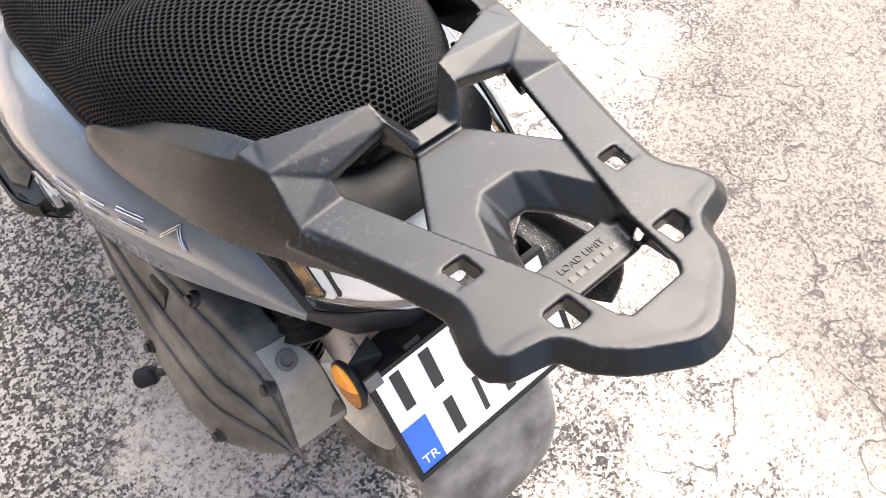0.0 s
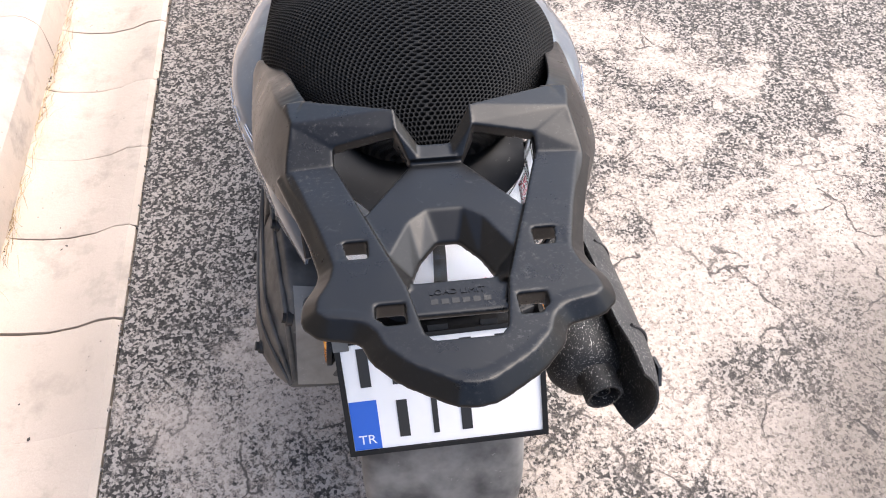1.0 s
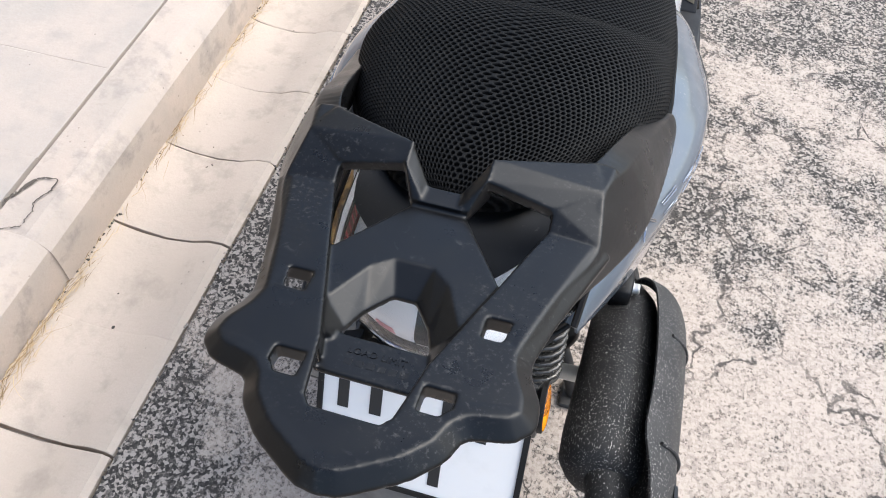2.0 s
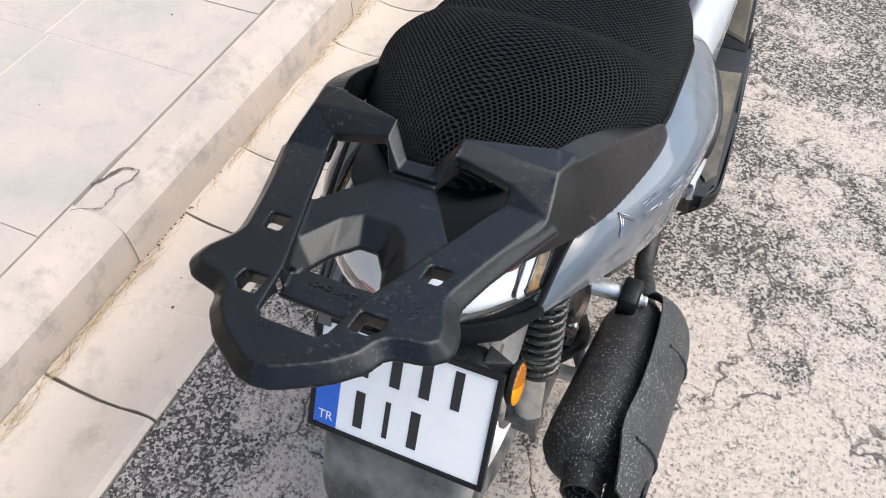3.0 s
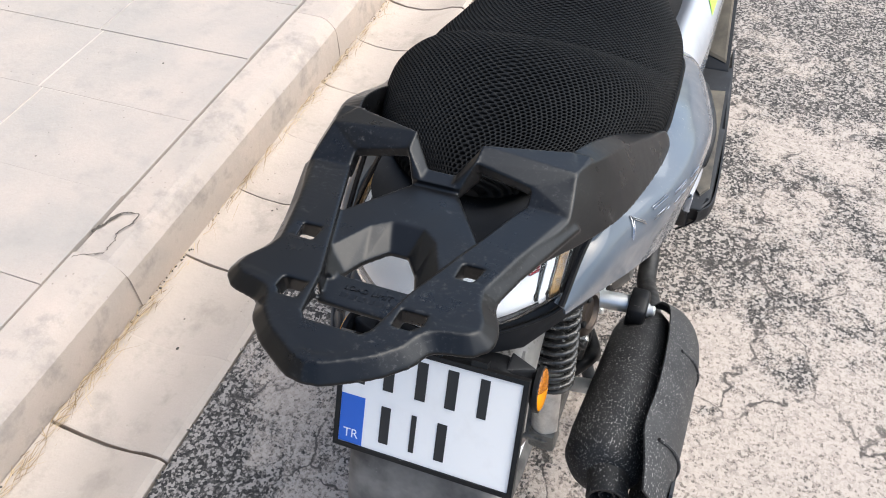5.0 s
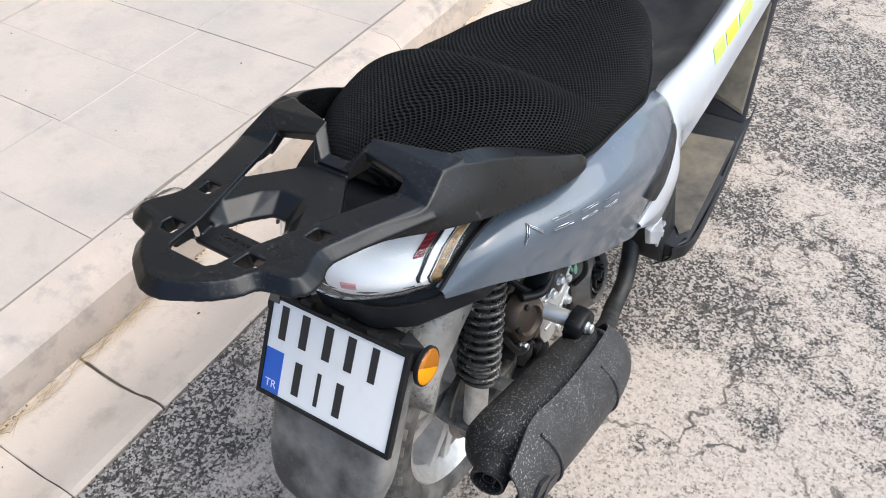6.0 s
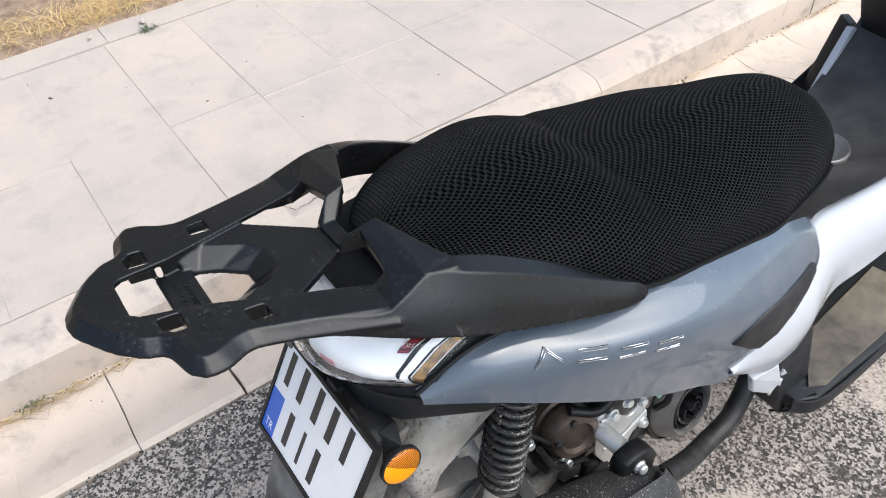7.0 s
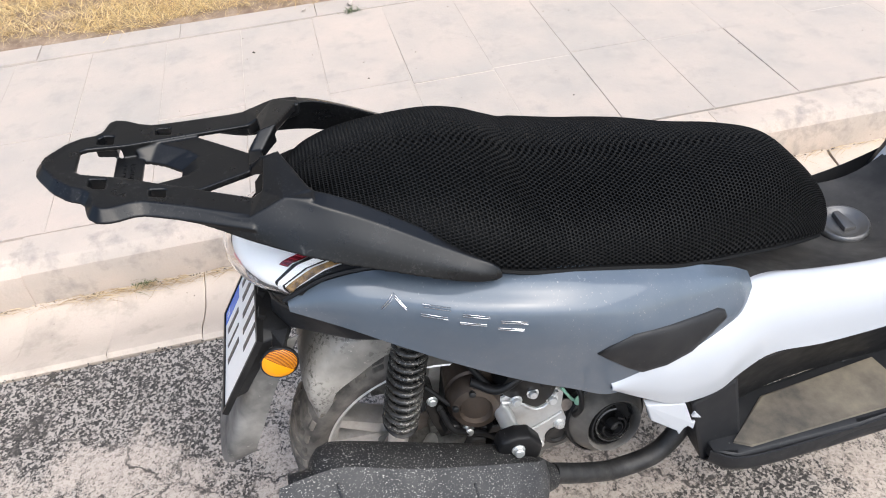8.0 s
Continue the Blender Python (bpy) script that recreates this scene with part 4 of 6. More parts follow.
def side_panel(s):
    rows_ = [[(s * x, y, z) for x, z in pts] for y, *pts in PANEL_ROWS]
    ob = part("side_panel", skin(rows_, 5, 5, 0.003), PANEL, scooter, "glossy metallic grey plastic side panel", 50)
    # chrome-edged emblem: a plain chevron and three pairs of slanted bars
    for k in range(4):
        y0, zc = 0.346 + 0.052 * k, 0.800 - 0.0150 * k
        if k == 0:
            lines = [[(y0, zc - 0.011), (y0 + 0.020, zc + 0.005), (y0 + 0.034, zc - 0.012)]]
        else:
            lines = [[(y0, zc - 0.005), (y0 + 0.036, zc - 0.012)], [(y0 + 0.005, zc + 0.007), (y0 + 0.042, zc + 0.000)]]
        for line in lines:
            for w in (-0.0016, 0.0016):
                way = [(a[0] + (b[0] - a[0]) * t / 6, a[1] + (b[1] - a[1]) * t / 6) for a, b in zip(line, line[1:]) for t in range(6)] + line[-1:]
                part("emblem_stroke", hose([(s * (side_x(y, z + w) + 0.0019), y, z + w) for y, z in way], 0.00075, 6, 1), CHROME, ob, "plain chrome emblem line", 60)
    # dark seam strip over the lamp edge
    part("seam", hose([(s * 0.129, 0.212, 0.794), (s * 0.137, 0.28, 0.828), (s * 0.150, 0.36, 0.842)], 0.0035, 6), BLACK, ob)
    # dark inset at the front, lying just proud of the panel
    tri = [(0.650, 0.664), (0.668, 0.677), (0.706, 0.691), (0.78, 0.682), (0.850, 0.672), (0.862, 0.663), (0.866, 0.650), (0.842, 0.634), (0.813, 0.608), (0.77, 0.597), (0.727, 0.594), (0.70, 0.616), (0.672, 0.643)]
    bm = bmesh.new()
    n, cy, cz = len(tri), 0.762, 0.648
    rings = []
    for f, d in ((1.0, -0.004), (1.0, 0.0022), (0.96, 0.0042), (0.75, 0.0052), (0.5, 0.0055), (0.25, 0.0055)):
        rings.append([bm.verts.new((s * (side_x(cy + (y - cy) * f, cz + (z - cz) * f) + d), cy + (y - cy) * f, cz + (z - cz) * f)) for y, z in tri])
    for p, q in zip(rings, rings[1:]):
        for k in range(n):
            bm.faces.new((p[k], p[(k + 1) % n], q[(k + 1) % n], q[k]))
    bm.faces.new(rings[-1])
    part("inset", bm, UNDER, ob, "matt black triangular inset", 50)
    return ob


for s in (1, -1):
    side_panel(s)

# white fairing below the seat and along the footwell
FAIR_ROWS = [
    (0.690, (0.236, 0.572), (0.246, 0.571), (0.252, 0.568), (0.252, 0.563), (0.248, 0.559)),
    (0.752, (0.249, 0.598), (0.254, 0.594), (0.258, 0.575), (0.258, 0.548), (0.252, 0.520)),
    (0.812, (0.240, 0.606), (0.246, 0.603), (0.256, 0.575), (0.258, 0.530), (0.252, 0.486)),
    (0.885, (0.224, 0.622), (0.232, 0.618), (0.246, 0.588), (0.252, 0.540), (0.246, 0.486)),
    (0.935, (0.178, 0.652), (0.190, 0.648), (0.218, 0.618), (0.234, 0.570), (0.234, 0.508)),
    (1.000, (0.150, 0.640), (0.166, 0.644), (0.196, 0.624), (0.214, 0.580), (0.218, 0.518)),
    (1.100, (0.138, 0.612), (0.160, 0.630), (0.186, 0.614), (0.206, 0.570), (0.212, 0.505)),
    (1.220, (0.134, 0.590), (0.160, 0.622), (0.186, 0.608), (0.206, 0.570), (0.212, 0.512)),
    (1.360, (0.134, 0.592), (0.164, 0.634), (0.190, 0.622), (0.208, 0.588), (0.213, 0.532)),
    (1.500, (0.138, 0.622), (0.168, 0.655), (0.194, 0.644), (0.211, 0.612), (0.216, 0.560)),
    (1.620, (0.146, 0.690), (0.174, 0.705), (0.200, 0.692), (0.217, 0.656), (0.222, 0.604)),
    (1.720, (0.154, 0.800), (0.180, 0.800), (0.206, 0.782), (0.224, 0.740), (0.230, 0.680)),
]
for s in (1, -1):
    rows_ = [[(s * x, y, z) for x, z in pts] for y, *pts in FAIR_ROWS]
    if s < 0:
        rows_ = rows_[:8]
    fair = part("side_fairing", skin(rows_, 5, 5, 0.003), WHITE, scooter, "white painted lower side fairing", 50, False)
    bm = hull([(s * x, y, z) for x, y, z in ((0.244, 0.752, 0.506), (0.257, 0.752, 0.503), (0.256, 0.768, 0.455), (0.246, 0.765, 0.456), (0.258, 0.822, 0.408), (0.248, 0.820, 0.410), (0.258, 0.846, 0.424), (0.250, 0.844, 0.428), (0.254, 0.828, 0.478), (0.244, 0.828, 0.478))])
    for pts in (((0.815, 0.420), (0.824, 0.398), (0.834, 0.418)), ((0.832, 0.424), (0.850, 0.404), (0.852, 0.426)), ((0.842, 0.440), (0.862, 0.432), (0.848, 0.452))):
        hull([(s * x, y, z) for x in (0.251, 0.2575) for y, z in pts], bm)
    part("broken_tab", bevelled(bm, 0.0015, 1), WHITE, fair, "torn white plastic tab", None, False)
    for a, b, mat in ((1.240, 1.300, GREEN), (1.312, 1.378, YELLOW), (1.390, 1.465, GREEN)) if s > 0 else ():
        sheet_rows = []
        for f in (0.0, 0.5, 1.0):
            y = a + (b - a) * f
            for p, q in zip(FAIR_ROWS, FAIR_ROWS[1:]):
                if p[0] <= y <= q[0]:
                    t = (y - p[0]) / (q[0] - p[0])
                    pts = [(p[k][0] * (1 - t) + q[k][0] * t, p[k][1] * (1 - t) + q[k][1] * t) for k in (2, 3, 4)]
            (xa, za), (xm, zm), (xl, zl) = pts
            across = [(xa * 0.4 + xm * 0.6, za * 0.4 + zm * 0.6), (xm, zm), (xm * 0.4 + xl * 0.6, zm * 0.4 + zl * 0.6)]
            sheet_rows.append([(s * (x + 0.0055), y + 0.014 * (1 - g), z + 0.001) for g, (x, z) in enumerate(across)])
        part("sticker", skin(sheet_rows, 2, 2, 0.0008), mat, fair, "lime yellow sticker stripe", None, False)

# tunnel between the fairings, rising to the front shield
T_ROWS = [
    (0.88, [(-0.174, 0.668), (-0.093, 0.656), (0.0, 0.648), (0.093, 0.656), (0.174, 0.660)]),
    (1.00, [(-0.155, 0.632), (-0.08, 0.612), (0.0, 0.600), (0.08, 0.612), (0.154, 0.640)]),
    (1.12, [(-0.148, 0.596), (-0.08, 0.574), (0.0, 0.562), (0.07, 0.576), (0.142, 0.606)]),
    (1.30, [(-0.150, 0.552), (-0.08, 0.546), (0.0, 0.546), (0.06, 0.556), (0.138, 0.592)]),
    (1.42, [(-0.150, 0.575), (-0.08, 0.578), (0.0, 0.582), (0.06, 0.586), (0.140, 0.604)]),
    (1.52, [(-0.150, 0.680), (-0.08, 0.670), (0.0, 0.662), (0.06, 0.652), (0.142, 0.630)]),
    (1.60, [(-0.150, 0.800), (-0.08, 0.780), (0.0, 0.770), (0.07, 0.744), (0.146, 0.680)]),
    (1.70, [(-0.150, 0.950), (-0.08, 0.920), (0.0, 0.910), (0.08, 0.880), (0.154, 0.780)]),
]
part("centre_tunnel", skin([[(x, y, z) for x, z in pts] for y, pts in T_ROWS], 5, 5, 0.004), TUNNEL, scooter, "dark grey plastic centre tunnel", 50, False)
FC, FN = (-0.008, 1.192, 0.556), (0.06, -0.08, 1)
cap = part("fuel_cap", lathe(FC, FN, [(0.0, 0.042), (0.008, 0.042), (0.012, 0.039), (0.011, 0.034), (0.006, 0.029), (0.004, 0.022), (0.004, 0.0005)], 48), LID, scooter, "round silver lid in front of the seat", 40)
part("rim", lathe(FC, FN, [(0.006, 0.0425), (0.0125, 0.0405), (0.0135, 0.038), (0.012, 0.036), (0.008, 0.040)], 48), LID, cap, "", 60)
part("handle", bevelled(hull([(-0.008 + x, 1.192 + y, 0.556 + z - 0.06 * x) for x, y in ((-0.026, -0.004), (-0.026, 0.008), (0.018, -0.009), (0.018, 0.013)) for z in (0.003, 0.014)]), 0.004, 2), LID, cap, "raised grip across the lid", 40)
pod = [(s * x, y, z) for s in (1, -1) for x, y, z in ((0.145, 1.53, 0.67), (0.145, 1.47, 0.80), (0.12, 1.54, 1.03), (0.11, 1.66, 1.06), (0.13, 1.72, 0.80))] + [(0, 1.54, 0.66), (0, 1.465, 0.79)]
part("dash_pod", bevelled(hull(pod), 0.014, 3), BLACK, scooter, "black plastic inner shield under the handlebar", 40, False)
part("shield_trim", bevelled(hull([(x, y, z) for x in (-0.142, -0.158) for y, z in ((1.385, 0.500), (1.412, 0.494), (1.500, 0.690), (1.528, 0.680))]), 0.002, 2), WHITE, scooter, "narrow white edge of the leg shield", 40, False)
part("shield_edge", bevelled(hull([(x, y, z) for x, d in ((-0.160, 0.0), (-0.198, 0.025)) for y, z in ((1.400 + d, 0.480), (1.432 + d, 0.476), (1.512 + d, 0.690), (1.545 + d, 0.680))]), 0.004, 2), BLACK, scooter, "", 40, False)

VENT = (1.32, 1.455)

# footboards: dark skirt with two dusty rubber fields and a vent
for s in (1, -1):
    bm = slab([(s * x, y) for x, y in ((0.165, 0.865), (0.214, 0.872), (0.230, 0.900), (0.228, 1.10), (0.210, 1.295), (0.10, 1.295), (0.115, 1.15), (0.135, 0.95))], [], lambda x, y: 0.352, 0.035, 0.004)
    board = part("footboard", bevelled(bm, 0.006, 2, 40), UNDER, scooter, "dusty black plastic footboard", 40)
    bm = hull([(s * x, y, z - d) for x, y, z in ((0.10, 1.285, 0.352), (0.210, 1.285, 0.352), (0.186, 1.545, 0.612), (0.10, 1.545, 0.612)) for d in (0, 0.035)])
    part("toe_board", bevelled(bm, 0.006, 2, 40), UNDER, board, "", 40)
    bm = slab([(s * x, y) for x, y in ((0.150, 0.985), (0.212, 0.905), (0.223, 0.925), (0.211, 1.210), (0.130, 1.195))], [], lambda x, y: 0.3575, 0.008, 0.003)
    part("rubber_mat", bevelled(bm, 0.002, 1, 40), MAT, board, "brown dusty rubber foot mat")
    bm = slab([(s * x, y) for x, y in ((0.112, 1.325), (0.200, 1.300), (0.182, 1.485), (0.135, 1.485), (0.125, 1.395))], [], lambda x, y: 0.3575 + (y - 1.285) * 1.0, 0.008, 0.003)
    part("rubber_mat", bevelled(bm, 0.002, 1, 40), MAT, board, "brown dusty rubber foot mat")
    bm = bmesh.new()
    for k in range(27):
        f = k / 26
        y = VENT[0] + (VENT[1] - VENT[0]) * f
        z = 0.3615 + (y - 1.285)
        x0, x1 = 0.100 + 0.012 * f, 0.100 + 0.012 * f + 0.045 * min(1, 0.25 + 1.6 * f) * (1.0 if f < 0.75 else 1.0 - 1.6 * (f - 0.75))
        hull([(s * x, yy, yy - 1.285 + 0.3615 + dz) for x in (x0, x1) for yy in (y, y + 0.0026) for dz in (0, 0.004)], bm)
    part("vent_grille", bm, BLACK, board, "black louvred vent")
    # inner wall under the fairing, and the side skirt
    wall = [[(s * x, y, z) for x, z in pts] for y, pts in ((0.87, [(0.246, 0.490), (0.240, 0.43), (0.232, 0.352)]), (0.95, [(0.230, 0.512), (0.212, 0.45), (0.190, 0.352)]), (1.1, [(0.209, 0.510), (0.185, 0.44), (0.158, 0.352)]), (1.27, [(0.209, 0.520), (0.18, 0.45), (0.150, 0.352)]), (1.42, [(0.211, 0.545), (0.18, 0.48), (0.145, 0.352)]), (1.60, [(0.218, 0.600), (0.20, 0.56), (0.160, 0.46)]))]
    part("footwell_wall", skin(wall, 4, 4, 0.003), BLACK, scooter, "black plastic footwell side", 50, False)
    sk = [[(s * x, y, z) for x, z in pts] for y, pts in ((0.862, [(0.216, 0.350), (0.212, 0.320), (0.185, 0.285)]), (0.92, [(0.237, 0.345), (0.232, 0.305), (0.19, 0.262)]), (1.15, [(0.228, 0.345), (0.220, 0.295), (0.18, 0.25)]), (1.38, [(0.211, 0.345), (0.202, 0.295), (0.165, 0.25)]))]
    part("side_skirt", skin(sk, 3, 4, 0.003), UNDER, scooter, "", 50)
    part("frame_post", bevelled(hull([(s * x, y, z) for x in (0.13, 0.20) for y, z in ((0.83, 0.46), (0.90, 0.50), (0.86, 0.30), (0.93, 0.30))]), 0.006), UNDER, scooter)


# ---- tail lamp ----
def lamp_rows(inset, drop=0.0):
    half = []
    for f in (0.0, 0.3, 0.6, 0.85, 1.0):
        x = 0.128 * f
        back = 0.132 + 0.10 * f**2.2
        half.append([(x, back + 0.055 + 0.07 * f**4 + inset, 0.872 - 0.030 * f - drop), (x, back + 0.018 + 0.035 * f**4 + inset, 0.852 - 0.024 * f - drop), (x, back + inset, 0.815 - 0.012 * f), (x, back + 0.010 + inset, 0.775 + 0.010 * f), (x, back + 0.046 + inset * 0.6, 0.732 + 0.032 * f)])
    return [mirrored(r) for r in half[:0:-1]] + half


lamp = part("tail_lamp", skin(lamp_rows(0.014, 0.004), 4, 4, 0.003), LAMPBODY, scooter, "wide clear tail lamp with red and amber inside", 60)
lens = part("lens", skin(lamp_rows(0.0), 5, 5, 0.0025), LENS, lamp, "clear plastic outer lens", 60)
lens.visible_shadow = False


def on_lamp(f, v, out):
    """A place on the lamp: f from the middle to the outer end, v from the top edge down, out towards the lens."""
    def at(g, k):
        x, back = 0.128 * g, 0.132 + 0.10 * g**2.2
        return Vector(((x, back + 0.055 + 0.07 * g**4, 0.872 - 0.030 * g), (x, back + 0.018 + 0.035 * g**4, 0.852 - 0.024 * g), (x, back, 0.815 - 0.012 * g), (x, back + 0.010, 0.775 + 0.010 * g), (x, back + 0.046, 0.732 + 0.032 * g))[k])
    k = min(3, int(v))
    p = at(f, k).lerp(at(f, k + 1), v - k)
    p.y += 0.014 - out
    return p


def lamp_strip(s, low, high, out, steps=10, thick=0.002):
    """A strip that runs up the lamp's inside: its two edges (f, v) at the foot and at the top."""
    rows_ = []
    for k in range(steps + 1):
        t = k / steps
        row = []
        for e in (0.0, 0.5, 1.0):
            f = (low[0] + (low[1] - low[0]) * e) * (1 - t) + (high[0] + (high[1] - high[0]) * e) * t
            p = on_lamp(f, low[2] * (1 - t) + high[2] * t, out)
            row.append((s * p.x, p.y, p.z))
        rows_.append(row)
    return skin(rows_, 1, 1, thick)


for s in (1, -1):
    red = part("red_reflector", lamp_strip(s, (0.735, 0.79, 1.2), (0.735, 0.80, 0.3), 0.004, 10, 0.004), RED, lamp, "deep red ribbed reflector block", 50)
    for k in range(5):
        v = 1.15 - 0.18 * k
        part("rib", lamp_strip(s, (0.738, 0.785, v), (0.738, 0.785, v - 0.05), 0.0055, 2), DEEPRED, red)
    part("dark_gap", lamp_strip(s, (0.795, 0.815, 2.4), (0.805, 0.83, 0.1), 0.004), BLACK, lamp, "", 50)
    part("light_bar", lamp_strip(s, (0.82, 0.865, 3.0), (0.835, 0.90, 0.1), 0.006), LAMPBODY, lamp, "white light bar", 50)
    part("indicator", lamp_strip(s, (0.882, 0.95, 3.2), (0.912, 0.955, 0.4), 0.007), LAMPAMBER, lamp, "brownish amber indicator strip", 50)
    for f0, f1 in ((0.868, 0.879), (0.953, 0.968)):
        part("dark_gap", lamp_strip(s, (f0, f1, 3.2), (f0 + 0.02, f1 + 0.02, 0.1), 0.008), BLACK, lamp, "", 50)
    part("seal", lamp_strip(s, (0.972, 1.03, 3.6), (0.98, 1.04, 0.0), 0.0155), BLACK, lamp, "black rubber seal beside the side panel", 50)
    part("centre_bar", lamp_strip(s, (0.0, 0.055, 2.6), (0.0, 0.045, 0.3), 0.003), TUNNEL, lamp, "dark grey bar down the middle of the lamp", 50)
    part("reflector_edge", lamp_strip(s, (0.05, 0.62, 1.62), (0.05, 0.62, 1.52), 0.002, 2), TUNNEL, lamp, "", 50)
    part("lower_edge", lamp_strip(s, (0.05, 0.76, 2.72), (0.05, 0.76, 2.66), 0.002, 2), LID, lamp, "", 50)
    # a faint pink reflection, painted as a strip with its own colour
    part("pink_reflection", lamp_strip(s, (0.20, 0.34, 2.45), (0.22, 0.36, 2.05), 0.001, 3), PINK, lamp, "faint pink reflection painted on the lamp's inside")
part("lamp_bezel", hose([(-0.133, 0.236, 0.780), (-0.11, 0.216, 0.760), (-0.06, 0.190, 0.738), (0, 0.179, 0.729), (0.06, 0.190, 0.738), (0.11, 0.216, 0.760), (0.133, 0.236, 0.780)], 0.0026, 8), BLACK, lamp, "thin dark bezel under the lens", 60)

tail = [[(x * w, y, z) for x in (-0.098, -0.06, 0.0, 0.06, 0.098)] for y, z, w in ((0.196, 0.872, 0.55), (0.212, 0.880, 0.72), (0.24, 0.888, 0.95), (0.30, 0.895, 1.0), (0.38, 0.88, 1.0))]
part("tail_cover", skin(tail, 3, 3, 0.004), BLACK, scooter, "black plastic tail cover under the rack", 50)
# undertray, plate carrier and mudflap
bm = hull([(s * x, y, z) for s in (1, -1) for x, y, z in ((0.132, 0.242, 0.776), (0.10, 0.212, 0.752), (0.03, 0.184, 0.727), (0.09, 0.205, 0.700), (0.04, 0.178, 0.690), (0.150, 0.42, 0.740), (0.12, 0.42, 0.640), (0.14, 0.30, 0.70))])
part("undertray", bevelled(bm, 0.006), UNDER, scooter, "dark grey plastic tail undertray", 40)
ACROSS = Vector((0.9985, -0.006, 0.052)).normalized()
OUT = ACROSS.cross(Vector((0, 0.0885, 0.141))).normalized()
UP = OUT.cross(ACROSS)
PC = Vector((0.003, 0.117, 0.630))


def on_plate(x, v, d):
    """A place on the number plate: across, up along it, and out from its face."""
    return tuple(PC + ACROSS * (x * 1.03) + UP * (v * 1.05) + OUT * d)


bm = hull([on_plate(x, v, d) for x, v, d in ((-0.085, 0.075, -0.006), (0.085, 0.075, -0.006), (-0.11, -0.06, -0.006), (0.11, -0.06, -0.006), (-0.108, 0.06, -0.006), (0.108, 0.06, -0.006), (-0.085, 0.08, -0.055), (0.085, 0.08, -0.055), (-0.09, -0.05, -0.035), (0.09, -0.05, -0.035))])
part("plate_carrier", bevelled(bm, 0.005), UNDER, scooter, "", 40, False)
FLAP = [(0.150, 0.66, 0.090), (0.100, 0.57, 0.092), (0.060, 0.48, 0.090), (0.038, 0.43, 0.087), (0.026, 0.395, 0.079), (0.020, 0.376, 0.062), (0.020, 0.368, 0.030)]
rows_ = [[(-hw, y + 0.065, z + 0.02), (-hw * 0.97, y + 0.012, z + 0.003), (-hw * 0.5, y, z), (hw * 0.5, y, z), (hw * 0.97, y + 0.012, z + 0.003), (hw, y + 0.065, z + 0.02)] for y, z, hw in FLAP]
part("mudflap", skin(rows_, 4, 4, 0.003), FLAPMAT, scooter, "dusty dark plastic rear mudflap", 50)
for s in (1, -1):
    c = Vector((s * 0.135, 0.181, 0.661))
    n = Vector((s * 0.99, 0.03, 0.10)).normalized()
    refl = part("side_reflector", lathe(c, n, [(-0.004, 0.0275), (0.002, 0.0275), (0.0035, 0.026), (0.005, 0.019), (0.0058, 0.009), (0.006, 0.0004)], 32), AMBER, scooter, "round amber side reflector", 60, False)
    part("plain_field", lathe(c + n * 0.0004, n, [(0.002, 0.0275), (0.0035, 0.026), (0.005, 0.019), (0.0058, 0.009), (0.006, 0.0004)], 16, None, 2.4 if s > 0 else 0.7, math.pi), AMBERCLEAR, refl, "smooth bright amber half", 60, False)
    part("holder", lathe(c, n, [(-0.010, 0.0005), (-0.010, 0.022), (-0.004, 0.030), (0.0015, 0.030), (0.0025, 0.0278)], 32), BLACK, refl, "", 40, False)
    part("stay", bevelled(hull([(s * x, y, z) for x, y, z in ((0.128, 0.186, 0.65), (0.128, 0.192, 0.685), (0.09, 0.195, 0.64), (0.09, 0.205, 0.69), (0.128, 0.172, 0.65), (0.09, 0.165, 0.64), (0.09, 0.175, 0.69))]), 0.003), UNDER, refl, "", None, False)

# number plate
def plate_box(x0, x1, v0, v1, d0, d1, bm=None):
    return hull([on_plate(x, v, d) for x in (x0, x1) for v in (v0, v1) for d in (d0, d1)], bm)


plate = part("number_plate", bevelled(plate_box(-0.118, 0.118, -0.073, 0.073, -0.001, 0.0015), 0.0008, 1), PLATE, scooter, "white number plate with a blue end field", None, False)
bm = bmesh.new()
for x0, x1, v0, v1 in ((-0.1235, 0.1235, 0.0725, 0.0785), (-0.1235, 0.1235, -0.0785, -0.0725), (-0.1235, -0.117, -0.0725, 0.0725), (0.117, 0.1235, -0.0725, 0.0725)):
    plate_box(x0, x1, v0, v1, -0.006, 0.004, bm)
plate_box(-0.118, 0.118, -0.073, 0.073, -0.006, -0.0015, bm)
part("plate_frame", bm, BLACK, plate, "black plastic plate frame", None, False)
for x0, x1 in ((-0.07, -0.05), (0.05, 0.07), (-0.012, 0.012)):
    part("frame_clip", plate_box(x0, x1, 0.074, 0.086, -0.010, 0.002), BLACK, plate, "", None, False)
part("corner_clip", plate_box(-0.1245, -0.106, 0.066, 0.082, 0.0012, 0.0050), LID, plate, "grey metal corner clip", None, False)
part("blue_field", plate_box(-0.1165, -0.083, -0.0715, -0.004, 0.001, 0.0022), BLUE, plate, "blue field", None, False)
tm = Matrix.Translation(on_plate(-0.0995, -0.058, 0.0023)) @ Matrix((ACROSS, UP, OUT)).transposed().to_4x4()
writing("TR", 0.0185, tm, PALE, "country_letters", plate, 0.0002, "", False)
for v, chars in ((0.040, ((-0.0925, 0.026), (-0.0535, 0.028), (-0.010, 0.028), (0.030, 0.028), (0.071, 0.024))), (-0.033, ((-0.053, 0.026), (-0.014, 0.014), (0.024, 0.026)))):
    for x, w in chars:
        part("bar", plate_box(x - w * 0.25, x + w * 0.25, v - 0.0255, v + 0.0255, 0.001, 0.0024), INK, plate, "", None, False)

